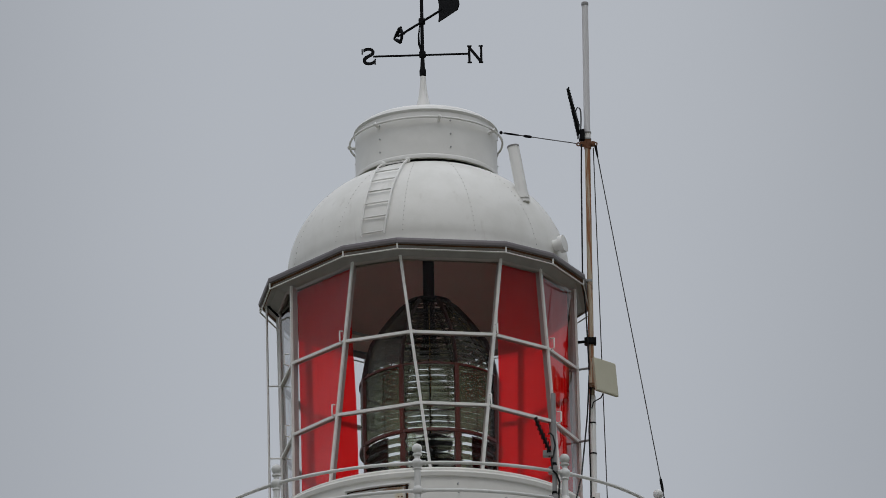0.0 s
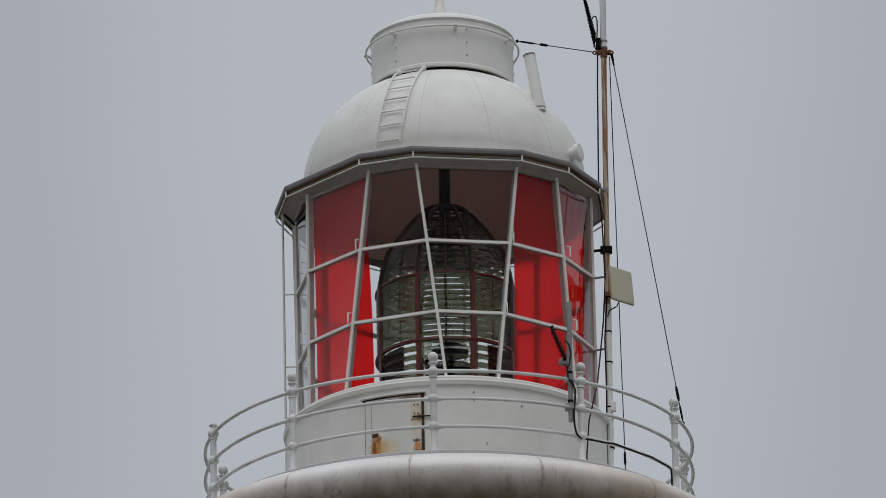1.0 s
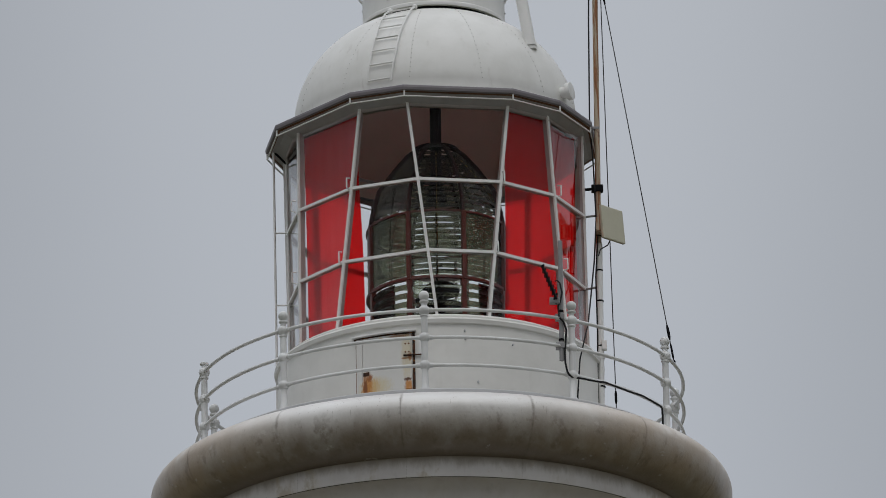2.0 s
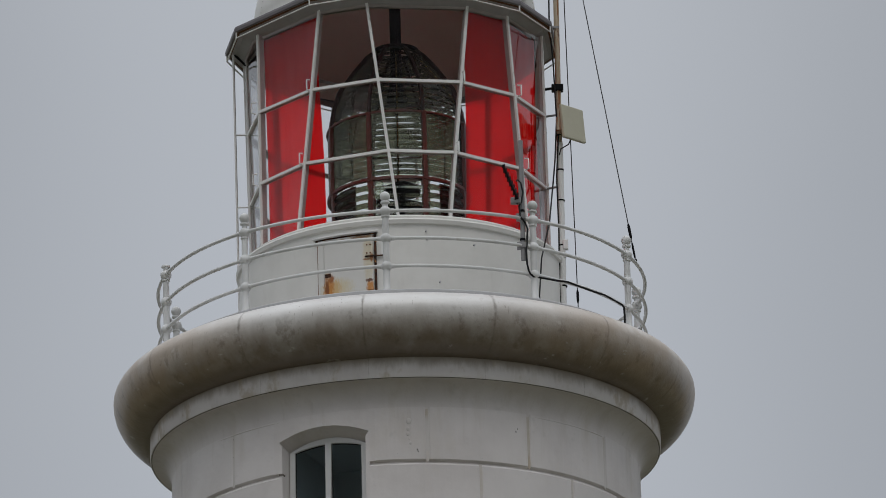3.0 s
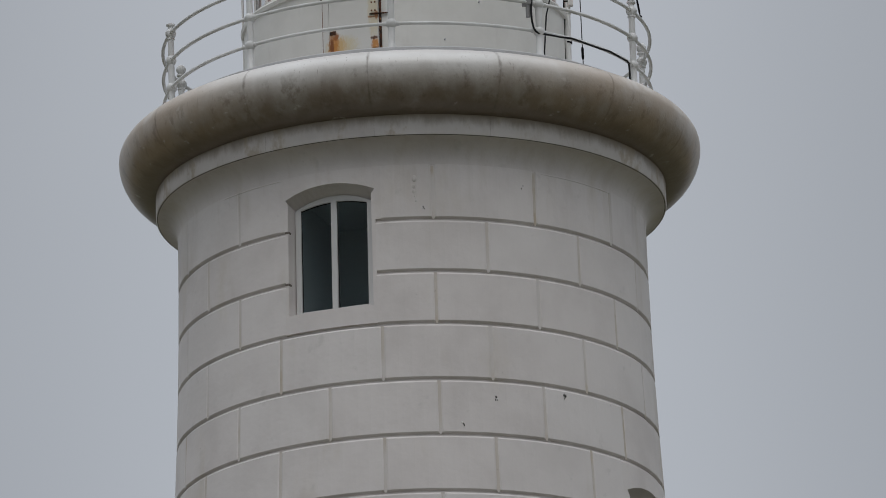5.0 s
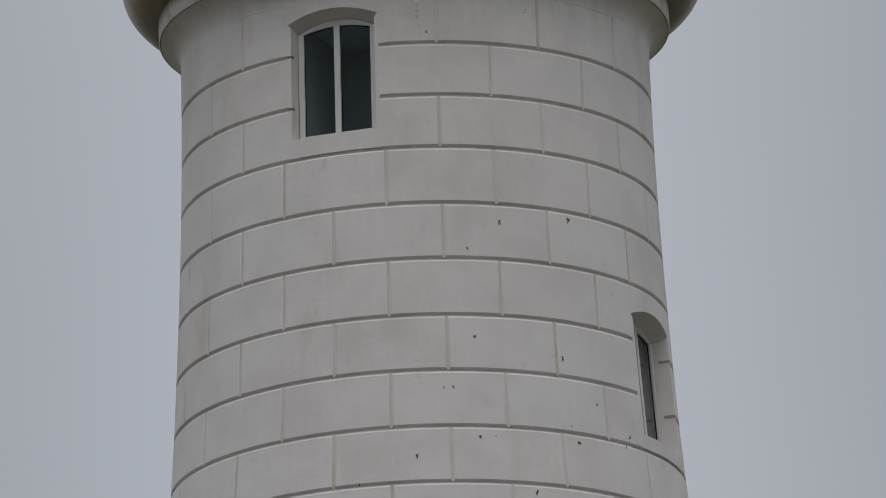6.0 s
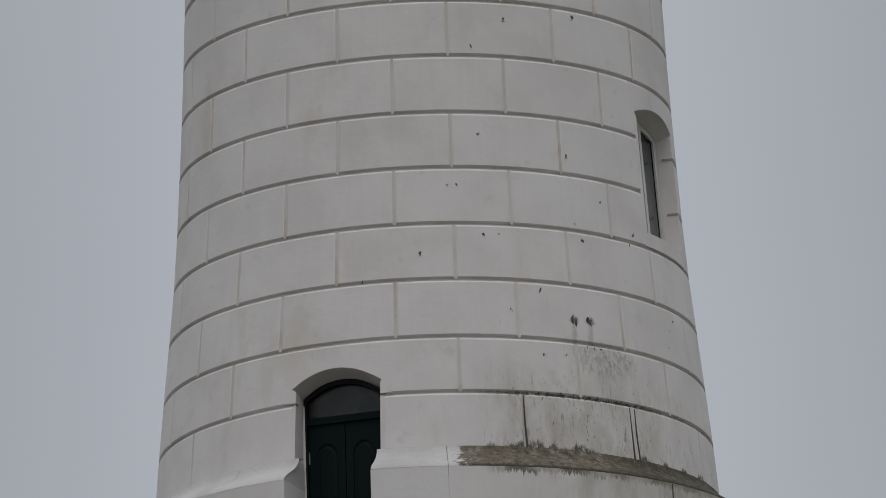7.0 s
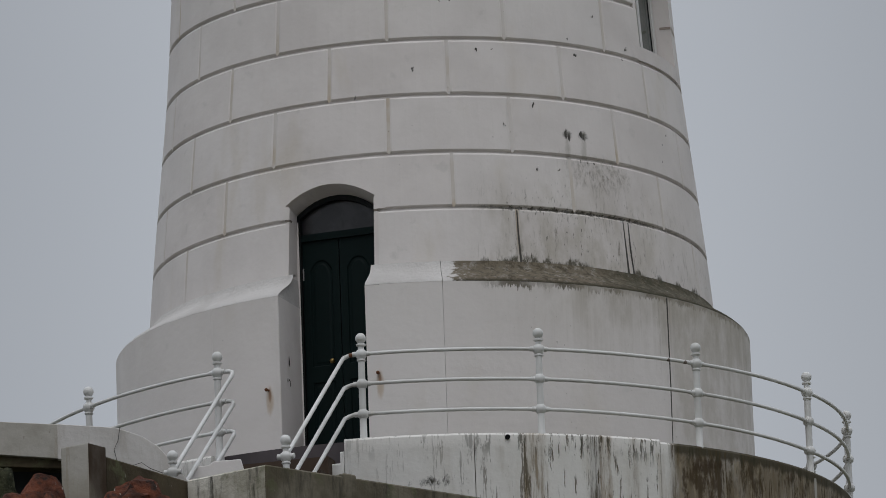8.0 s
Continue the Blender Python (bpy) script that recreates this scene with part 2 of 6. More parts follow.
def cornice_paint():
    """White paint on the roll moulding, grimy and browned, with runs; the underside's shade is painted in too."""
    k = Mat("grimy_and_shaded_white_cornice_paint", 0.33)
    c = k.mix((0.80, 0.785, 0.76), (0.735, 0.715, 0.685), k.step(k.noise(1.4, 6), 0.36, 0.66))
    # grime plus the underside's shade, both put into the colour by height
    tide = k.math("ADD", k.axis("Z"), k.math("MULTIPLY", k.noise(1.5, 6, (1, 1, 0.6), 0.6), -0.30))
    grime_and_shade = k.step(tide, 9.90, 9.44)
    c = k.mix(c, (0.215, 0.163, 0.118), k.math("MULTIPLY", grime_and_shade, k.step(k.noise(4.0, 7, (1, 1, 0.6), 0.66), 0.25, 0.65, 0.70, 0.95)))
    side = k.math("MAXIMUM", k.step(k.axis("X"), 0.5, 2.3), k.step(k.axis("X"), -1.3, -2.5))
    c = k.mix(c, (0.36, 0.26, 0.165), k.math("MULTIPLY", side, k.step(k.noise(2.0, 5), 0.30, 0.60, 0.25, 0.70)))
    # the foot of the roll, over the fillet, is shaded darker in colour
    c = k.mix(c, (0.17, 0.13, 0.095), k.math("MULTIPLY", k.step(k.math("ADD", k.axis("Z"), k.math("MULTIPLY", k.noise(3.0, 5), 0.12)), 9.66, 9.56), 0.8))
    c = k.mix(c, (0.62, 0.585, 0.54), k.math("MULTIPLY", k.step(k.noise(5.5, 6, (1, 1, 1.6), 0.62), 0.64, 0.70), 0.45))
    # dirt that has gathered along the joints between the blocks
    turn = k.math("DIVIDE", k.math("ADD", k.math("ARCTAN2", k.axis("X"), k.math("MULTIPLY", k.axis("Y"), -1.0)), radians(7.6)), radians(STEP))
    near = k.math("ABSOLUTE", k.math("SUBTRACT", turn, k.math("ROUND", turn, 0.0)), 0.0)
    near = k.math("ADD", near, k.math("MULTIPLY", k.noise(14.0, 6, (1, 1, 0.5), 0.7), 0.05))
    c = k.mix(c, (0.16, 0.125, 0.09), k.math("MULTIPLY", k.step(near, 0.042, 0.020), k.step(k.noise(5.0, 4), 0.35, 0.6, 0.25, 0.75)))
    scratch = k.math("MULTIPLY", k.step(k.noise(30.0, 5, (1, 1, 0.10), 0.6), 0.70, 0.74), k.step(k.noise(3.2, 3), 0.48, 0.6))
    c = k.mix(c, (0.30, 0.24, 0.17), k.math("MULTIPLY", scratch, 0.6))
    spot = k.step(k.noise(24.0, 4), 0.73, 0.77)
    c = k.mix(c, (0.25, 0.20, 0.15), k.math("MULTIPLY", spot, 0.55))
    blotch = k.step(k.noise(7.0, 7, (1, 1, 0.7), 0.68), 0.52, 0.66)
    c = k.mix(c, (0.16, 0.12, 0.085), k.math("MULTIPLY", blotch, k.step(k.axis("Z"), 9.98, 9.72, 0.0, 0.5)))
    hair = k.math("MULTIPLY", k.step(k.noise(60.0, 4, (1, 1, 0.04), 0.6), 0.64, 0.68), k.step(k.noise(4.0, 4), 0.46, 0.58))
    c = k.mix(c, (0.22, 0.18, 0.14), k.math("MULTIPLY", hair, k.step(k.axis("Z"), 9.75, 9.95, 0.0, 0.6)))
    k.color(c)
    k.bump(k.math("ADD", k.noise(9, 6), k.math("MULTIPLY", k.noise(28, 4), 0.3)), 0.28, 0.015)
    return k.m


def ledge_paint():
    """The weathering over the plinth: white paint eaten by brown-green algae on one half."""
    k = Mat("algae_stained_ledge_paint", 0.85)
    k.b.inputs["Specular IOR Level"].default_value = 0.2
    c = k.mix((0.575, 0.555, 0.54), (0.50, 0.48, 0.465), k.step(k.noise(2.0, 5), 0.4, 0.7))
    edge = k.math("ADD", k.axis("X"), k.math("MULTIPLY", k.noise(9, 7, (1, 1, 1), 0.7), 0.8))
    c = k.mix(c, (0.150, 0.126, 0.092), k.math("MULTIPLY", k.step(edge, 0.60, 0.70), k.step(k.noise(11, 7, (1, 1, 1), 0.7), 0.28, 0.50, 0.62, 1.0)))
    c = k.mix(c, (0.34, 0.315, 0.265), k.math("MULTIPLY", k.step(k.noise(9, 7, (1, 1, 1.5), 0.7), 0.56, 0.68), k.step(edge, 0.65, 0.85, 0.0, 0.4)))
    c = k.mix(c, (0.060, 0.052, 0.036), k.math("MULTIPLY", k.step(k.noise(17, 8, (1, 1, 1), 0.75), 0.46, 0.64), k.step(edge, 0.65, 1.0, 0.0, 0.9)))
    rim = k.step(k.math("ADD", k.axis("Z"), k.math("MULTIPLY", k.noise(20, 6), 0.04)), 1.80, 1.765)
    c = k.mix(c, (0.05, 0.045, 0.03), k.math("MULTIPLY", rim, k.step(edge, 0.55, 0.75, 0.0, 0.85)))
    far = k.math("ADD", k.axis("X"), k.math("MULTIPLY", k.noise(3, 5), 0.7))
    c = k.mix(c, (0.045, 0.043, 0.026), k.math("MULTIPLY", k.step(far, 1.9, 2.4), k.step(k.noise(10, 7, (1, 1, 1.5), 0.75), 0.34, 0.6, 0.15, 0.9)))
    c = k.mix(c, (0.50, 0.48, 0.44), k.math("MULTIPLY", k.step(k.noise(26, 4), 0.71, 0.75), 0.6))
    k.color(c)
    k.bump(k.noise(18, 6), 0.6, 0.02)
    return k.m


def terrace_paint():
    """Rendered drum wall: white paint, a cleaner rim, brown washes and dark runs below it."""
    k = Mat("run_stained_terrace_render", 0.8)
    k.b.inputs["Specular IOR Level"].default_value = 0.2
    x, z = k.axis("X"), k.axis("Z")
    c = k.mix((0.86, 0.845, 0.82), (0.79, 0.77, 0.735), k.step(k.noise(2.4, 6), 0.35, 0.7))
    c = k.mix(c, (0.47, 0.415, 0.335), k.math("MULTIPLY", k.step(k.noise(5.0, 6, (1, 1, 0.16), 0.6), 0.46, 0.70), k.step(x, -0.6, 1.4, 0.10, 0.65)))
    rim = k.step(k.math("ADD", z, k.math("MULTIPLY", k.noise(9.0, 5, (1, 1, 0.15)), 0.16)), -0.085, -0.055)
    c = k.mix(c, (0.86, 0.84, 0.81), k.math("MULTIPLY", rim, 0.85))
    ragged = k.math("ADD", x, k.math("MULTIPLY", k.noise(7.0, 6, (1, 1, 0.25), 0.65), 0.22))
    fine = k.step(k.noise(22.0, 7, (1, 1, 0.09), 0.72), 0.42, 0.62, 0.25, 1.0)
    for x0, x1, tone, amount in ((0.93, 1.16, (0.26, 0.195, 0.115), 0.85), (1.58, 1.68, (0.075, 0.060, 0.030), 0.95), (1.68, 1.80, (0.25, 0.18, 0.10), 0.85), (1.98, 2.06, (0.22, 0.16, 0.09), 0.6), (2.36, 4.6, (0.085, 0.060, 0.034), 0.75)):
        band = k.math("MULTIPLY", k.step(ragged, x0 - 0.03, x0 + 0.03), k.step(ragged, x1 + 0.04, x1 - 0.04))
        c = k.mix(c, tone, k.math("MULTIPLY", k.math("MULTIPLY", band, fine), amount))
    far = k.step(ragged, 2.38, 2.46)
    c = k.mix(c, (0.205, 0.160, 0.100), k.math("MULTIPLY", far, k.step(k.noise(4.0, 6, (1, 1, 0.4)), 0.3, 0.6, 0.55, 0.9)))
    c = k.mix(c, (0.070, 0.048, 0.026), k.math("MULTIPLY", far, k.step(k.noise(5.5, 7, (1, 1, 0.32), 0.68), 0.50, 0.60, 0.0, 0.85)))
    c = k.mix(c, (0.36, 0.31, 0.225), k.math("MULTIPLY", far, k.step(k.noise(13.0, 7, (1, 1, 0.28), 0.74), 0.52, 0.64, 0.0, 0.8)))
    c = k.mix(c, (0.060, 0.052, 0.032), k.math("MULTIPLY", far, k.step(k.math("ADD", z, k.math("MULTIPLY", k.noise(12.0, 6, (1, 1, 0.2), 0.7), 0.16)), -0.09, -0.03, 0.0, 0.9)))
    more = k.step(x, -0.6, 1.4, 0.25, 1.0)
    run = k.math("MULTIPLY", k.step(k.noise(19.0, 7, (1, 1, 0.09), 0.72), 0.56, 0.61), more)
    c = k.mix(c, (0.085, 0.062, 0.032), k.math("MULTIPLY", run, 0.92))
    top = k.math("MULTIPLY", k.step(k.noise(11.0, 6, (1, 1, 0.18), 0.7), 0.54, 0.60), k.math("MULTIPLY", k.step(z, -0.34, -0.10), more))
    c = k.mix(c, (0.055, 0.05, 0.03), k.math("MULTIPLY", top, 0.85))
    c = k.mix(c, (0.07, 0.06, 0.045), k.math("MULTIPLY", k.step(k.noise(20, 6, (1, 1, 0.3), 0.7), 0.64, 0.70), 0.7))
    wob = k.math("MULTIPLY", k.noise(15, 7, (1, 1, 0.45), 0.75), 2.0)
    c = stain(k, c, (-0.02, -0.49), (0.55, 0.13), (0.035, 0.033, 0.022), 0.95, wob, 0.2)
    wob2 = k.math("MULTIPLY", k.noise(10, 7, (1, 1, 0.6), 0.75), 1.8)
    c = stain(k, c, (2.62, -0.22), (0.36, 0.16), (0.055, 0.035, 0.02), 0.85, wob2, 0.3)
    k.color(c)
    k.bump(k.noise(16, 6), 0.4, 0.012)
    return k.m


def metal_paint(name, a, b, rough=0.42, dirt=0.3):
    """Thick gloss paint on iron, with a little dirt."""
    k = Mat(name, rough)
    c = k.mix(a, b, k.step(k.noise(3.0, 5), 0.35, 0.7))
    c = k.mix(c, (0.34, 0.30, 0.25), k.math("MULTIPLY", k.step(k.noise(9, 5, (1, 1, 0.3)), 0.6, 0.8), dirt))
    k.color(c)
    k.bump(k.noise(25, 4), 0.12, 0.004)
    return k.m


def plain(name, a, b, rough=0.6, metal=0.0, scale=8.0, shine=0.5):
    k = Mat(name, rough, metal)
    k.b.inputs["Specular IOR Level"].default_value = shine
    k.color(k.mix(a, b, k.noise(scale, 5)))
    k.bump(k.noise(scale * 4, 4), 0.15, 0.004)
    return k.m


def tan_pointing():
    """Painted-over pointing, stained tan where water has stood in it."""
    k = Mat("tan_stained_pointing", 0.85)
    c = k.mix((0.625, 0.59, 0.568), (0.575, 0.525, 0.475), k.step(k.noise(2.2, 5, (1, 1, 0.6)), 0.38, 0.62))
    c = k.mix(c, (0.47, 0.385, 0.28), k.math("MULTIPLY", k.step(k.noise(1.3, 4), 0.50, 0.66), k.step(k.noise(12, 6, (1, 1, 0.3)), 0.4, 0.6, 0.3, 0.8)))
    c = k.mix(c, (0.22, 0.18, 0.13), k.math("MULTIPLY", k.step(k.noise(30, 6), 0.66, 0.72), 0.7))
    k.color(c)
    k.bump(k.noise(30, 5), 0.3, 0.006)
    return k.m


def thin_glass(name, tint, gloss):
    """A window pane: clear, with Fresnel reflections."""
    m = bpy.data.materials.new(name)
    m.use_nodes = True
    n, l = m.node_tree.nodes, m.node_tree.links
    n.clear()
    out, mix = n.new("ShaderNodeOutputMaterial"), n.new("ShaderNodeMixShader")
    tr, gl, fr = n.new("ShaderNodeBsdfTransparent"), n.new("ShaderNodeBsdfGlossy"), n.new("ShaderNodeLayerWeight")
    up, add = n.new("ShaderNodeMath"), n.new("ShaderNodeMath")
    up.operation, add.operation = "POWER", "MULTIPLY_ADD"
    up.inputs[1].default_value, add.inputs[1].default_value, add.inputs[2].default_value = 2.8, 0.95, 0.016
    tr.inputs["Color"].default_value = (*tint, 1)
    gl.inputs["Roughness"].default_value = gloss
    fr.inputs["Blend"].default_value = 0.5
    l.new(fr.outputs["Facing"], up.inputs[0])
    l.new(up.outputs[0], add.inputs[0])
    l.new(add.outputs[0], mix.inputs["Fac"])
    l.new(tr.outputs[0], mix.inputs[1])
    l.new(gl.outputs[0], mix.inputs[2])
    l.new(mix.outputs[0], out.inputs["Surface"])
    return m


def sky_grey_glass():
    """The fanlight pane, the grey of reflected sky put into its colour."""
    k = Mat("sky_grey_fanlight_glass", 0.25)
    k.color(k.mix((0.034, 0.032, 0.035), (0.019, 0.018, 0.020), k.step(k.noise(4, 5), 0.4, 0.6)))
    k.b.inputs["Specular IOR Level"].default_value = 0.5
    return k.m


def red_filter():
    """Red translucent screen behind the glazing: partly clear, partly scattering."""
    m = bpy.data.materials.new("translucent_red_screen")
    m.use_nodes = True
    n, l = m.node_tree.nodes, m.node_tree.links
    n.clear()
    out = n.new("ShaderNodeOutputMaterial")
    tr, tl, df = n.new("ShaderNodeBsdfTransparent"), n.new("ShaderNodeBsdfTranslucent"), n.new("ShaderNodeBsdfDiffuse")
    a, b = n.new("ShaderNodeMixShader"), n.new("ShaderNodeMixShader")
    tr.inputs["Color"].default_value = (0.98, 0.008, 0.009, 1)
    tl.inputs["Color"].default_value = (0.95, 0.010, 0.010, 1)
    df.inputs["Color"].default_value = (0.85, 0.010, 0.010, 1)
    a.inputs["Fac"].default_value, b.inputs["Fac"].default_value = 0.25, 0.30
    l.new(tr.outputs[0], a.inputs[1])
    l.new(tl.outputs[0], a.inputs[2])
    l.new(a.outputs[0], b.inputs[1])
    l.new(df.outputs[0], b.inputs[2])
    l.new(b.outputs[0], out.inputs["Surface"])
    return m


def rusty_pipe():
    """Galvanised pipe, greyed white, with long rust streaks."""
    k = Mat("rust_streaked_galvanised_pipe", 0.5, 0.1)
    c = k.mix((0.50, 0.43, 0.33), (0.37, 0.27, 0.17), k.noise(6, 5))
    c = k.mix(c, (0.27, 0.11, 0.04), k.step(k.noise(34, 6, (1, 1, 0.05), 0.6), 0.47, 0.56))
    c = k.mix(c, (0.12, 0.045, 0.02), k.step(k.noise(9, 6, (1, 1, 0.5)), 0.60, 0.68))
    k.color(c)
    k.bump(k.noise(40, 5), 0.3, 0.004)
    return k.m


def whitewash(name, pier=False, a=(0.45, 0.43, 0.395), b=(0.345, 0.325, 0.285), dirt=0.5):
    """Dirty lime-washed render, tan and grey."""
    k = Mat(name, 0.9)
    k.b.inputs["Specular IOR Level"].default_value = 0.2
    c = k.mix(a, b, k.step(k.noise(2.4, 6), 0.35, 0.68))
    c = k.mix(c, (0.30, 0.26, 0.20), k.math("MULTIPLY", k.step(k.noise(9, 6, (1, 1, 0.12), 0.7), 0.52, 0.64), dirt))
    c = k.mix(c, (0.16, 0.14, 0.11), k.math("MULTIPLY", k.step(k.noise(17, 6), 0.66, 0.72), dirt))
    if pier:  # one face of the pier is dark brown
        n = k.n.new("ShaderNodeNewGeometry").outputs["Normal"]
        s = k.n.new("ShaderNodeSeparateXYZ")
        k.l.new(n, s.inputs[0])
        brown_face = k.step(k.math("ADD", s.outputs["X"], k.math("MULTIPLY", k.noise(8, 6), 0.3)), 0.35, 0.65)
        c = k.mix(c, (0.052, 0.035, 0.023), k.math("MULTIPLY", brown_face, k.step(k.noise(6, 6, (1, 1, 0.4)), 0.3, 0.6, 1.0, 0.9)))
        wob = k.math("MULTIPLY", k.noise(9, 6, (1, 1, 0.5)), 0.8)
        c = stain(k, c, (-3.40, -1.5), (0.35, 0.50), (0.30, 0.275, 0.215), 0.7, wob, 0.5)
    k.color(c)
    k.bump(k.noise(18, 6), 0.4, 0.012)
    return k.m


def old_concrete(name, a, b, run):
    """Grey-brown concrete with black runs, green film and pale scars."""
    k = Mat(name, 0.9)
    k.b.inputs["Specular IOR Level"].default_value = 0.2
    c = k.mix(a, b, k.step(k.noise(2.2, 6), 0.35, 0.65))
    c = k.mix(c, (0.035, 0.033, 0.026), k.math("MULTIPLY", k.step(k.noise(8, 7, (1, 1, 0.16), 0.72), 0.48, 0.70), run))
    c = k.mix(c, (0.12, 0.13, 0.07), k.math("MULTIPLY", k.step(k.noise(5, 6), 0.52, 0.68), 0.6))
    c = k.mix(c, (0.36, 0.335, 0.29), k.math("MULTIPLY", k.step(k.noise(19, 6, (1, 1, 0.4)), 0.66, 0.71), 0.6))
    k.color(c)
    k.bump(k.noise(20, 7), 0.6, 0.015)
    return k.m


def rock_stone():
    k = Mat("red_brown_sandstone", 0.9)
    k.b.inputs["Specular IOR Level"].default_value = 0.2
    c = k.mix((0.135, 0.044, 0.024), (0.048, 0.020, 0.014), k.step(k.noise(6, 7), 0.35, 0.65))
    c = k.mix(c, (0.035, 0.022, 0.018), k.step(k.noise(11, 7), 0.52, 0.66))
    c = k.mix(c, (0.42, 0.39, 0.35), k.step(k.noise(14, 5, (1, 1, 0.5)), 0.66, 0.70))
    k.color(c)
    k.bump(k.noise(15, 8), 0.9, 0.05)
    return k.m


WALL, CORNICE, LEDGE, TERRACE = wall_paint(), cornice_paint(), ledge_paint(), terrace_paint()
IRON = metal_paint("white_gloss_paint_on_iron", (0.765, 0.755, 0.73), (0.71, 0.70, 0.675), dirt=0.12)
DOME = metal_paint("white_paint_on_riveted_plate", (0.75, 0.74, 0.71), (0.685, 0.675, 0.64), 0.55, dirt=0.30)
BASE = metal_paint("cream_white_paint_on_iron", (0.715, 0.70, 0.66), (0.665, 0.65, 0.61), dirt=0.12)
RAIL = metal_paint("white_paint_on_cast_iron_railing", (0.70, 0.70, 0.69), (0.58, 0.575, 0.56), 0.4)
GREY = plain("grey_painted_steel", (0.30, 0.295, 0.30), (0.19, 0.185, 0.18), 0.5)
DECK = plain("pale_grey_deck_paint", (0.50, 0.495, 0.50), (0.42, 0.415, 0.42), 0.55)
EAVE = plain("dull_grey_eave_paint", (0.40, 0.385, 0.38), (0.28, 0.265, 0.26), 0.6)
RUST = plain("brown_rust", (0.22, 0.08, 0.03), (0.09, 0.04, 0.02), 0.85)
WORN = plain("bare_dark_iron", (0.20, 0.165, 0.14), (0.10, 0.08, 0.07), 0.8)
RUSTMAST = rusty_pipe()
BLACK = plain("black_painted_iron", (0.004, 0.004, 0.005), (0.010, 0.010, 0.011), 0.6, shine=0.06)
CABLE = plain("black_rubber_cable", (0.010, 0.010, 0.011), (0.02, 0.02, 0.02), 0.6, shine=0.2)
WIRE = plain("weathered_steel_wire", (0.10, 0.10, 0.10), (0.05, 0.05, 0.05), 0.5, 0.6)
DARK = plain("brown_lantern_lining", (0.80, 0.69, 0.65), (0.70, 0.60, 0.56), 0.7)
WEB = plain("dull_pinkish_inner_paint", (0.40, 0.345, 0.325), (0.31, 0.265, 0.25), 0.6)
BROWN = plain("brown_stained_step_concrete", (0.085, 0.055, 0.036), (0.035, 0.023, 0.017), 0.9, 0.0, 5.0)
SILL = plain("dark_purple_grey_threshold_stone", (0.10, 0.085, 0.09), (0.06, 0.05, 0.055), 0.8, 0.0, 6.0)
FRAME = plain("cream_white_window_frame", (0.63, 0.62, 0.61), (0.57, 0.56, 0.55), 0.4)
DOOR = plain("dark_green_gloss_door_paint", (0.0024, 0.0100, 0.0098), (0.0016, 0.0065, 0.0065), 0.55, shine=0.12)
DARKFRAME_AND_SHADE = plain("very_dark_door_frame_and_recess_shade", (0.006, 0.008, 0.008), (0.004, 0.005, 0.005), 0.55, shine=0.2)
BRASS = plain("tarnished_brass", (0.45, 0.32, 0.12), (0.25, 0.17, 0.07), 0.35, 1.0)
OPTICFRAME = plain("red_brown_optic_frame", (0.16, 0.048, 0.032), (0.09, 0.028, 0.02), 0.5)
CREAM = plain("cream_plastic", (0.53, 0.505, 0.385), (0.46, 0.435, 0.325), 0.5)
CONCRETE = old_concrete("dark_weathered_concrete", (0.19, 0.17, 0.13), (0.10, 0.087, 0.06), 0.75)
RETURN = old_concrete("grey_streaked_concrete", (0.68, 0.65, 0.58), (0.40, 0.375, 0.305), 1.0)
WASH, PIER = whitewash("dirty_whitewashed_render"), whitewash("stained_whitewashed_pier", True)
FRESH = whitewash("white_painted_render", False, (0.59, 0.57, 0.555), (0.52, 0.50, 0.48), 0.2)
FLANK = old_concrete("mossy_tan_concrete", (0.088, 0.070, 0.044), (0.050, 0.039, 0.024), 0.35)
ROOM = plain("dim_room_plaster", (0.52, 0.58, 0.58), (0.46, 0.51, 0.515), 0.9)
DIM = plain("green_stairwell_plaster", (0.30, 0.40, 0.33), (0.22, 0.30, 0.25), 0.9)
MORTAR = tan_pointing()
ROCK = rock_stone()
EARTH = plain("scrub_and_earth", (0.10, 0.095, 0.05), (0.05, 0.05, 0.025), 0.95, 0.0, 1.5)
PANE = thin_glass("clear_lantern_glass", (0.985, 0.99, 0.988), 0.02)
WINDOWGLASS = thin_glass("tinted_window_glass", (0.60, 0.65, 0.67), 0.02)
FANGLASS = sky_grey_glass()
RED = red_filter()


# ---------------------------------------------------------------- mesh helpers
def part(name, bm, material, parent=None, label="", smooth=None):
    """Links a bmesh as one mesh object under a thing or part. smooth: degrees up to which edges are shaded round."""
    me = bpy.data.meshes.new(name)
    bm.to_mesh(me)
    bm.free()
    me.materials.append(material)
    if smooth:
        me.polygons.foreach_set("use_smooth", [True] * len(me.polygons))
        me.set_sharp_from_angle(angle=radians(smooth))
    ob = new(name, me)
    ob.parent = parent
    if label:
        ob["label"] = label
    return ob


def thing(name, label, category, at=(0, 0, 0), kind="", group=""):
    return tagged(placed(new(name), at), label, category, group, kind)


def placed(ob, at):
    ob.matrix_basis = Matrix.Translation(at)
    return ob


def pol(r, deg, z):
    a = radians(deg)
    return Vector((r * math.sin(a), -r * math.cos(a), z))


def facing(deg):
    """Turns local -y to face outwards at the angle deg."""
    return Matrix.Rotation(radians(deg), 4, "Z")


def grid(bm, rows, closed=False, flip=False):
    """Faces between rows of points; returns the rows of vertices."""
    vs = [[bm.verts.new(p) for p in row] for row in rows]
    for a, b in zip(vs, vs[1:]):
        n = len(a)
        for i in range(n if closed else n - 1):
            j = (i + 1) % n
            f = (a[i], a[j], b[j], b[i])
            bm.faces.new(f[::-1] if flip else f)
    return vs


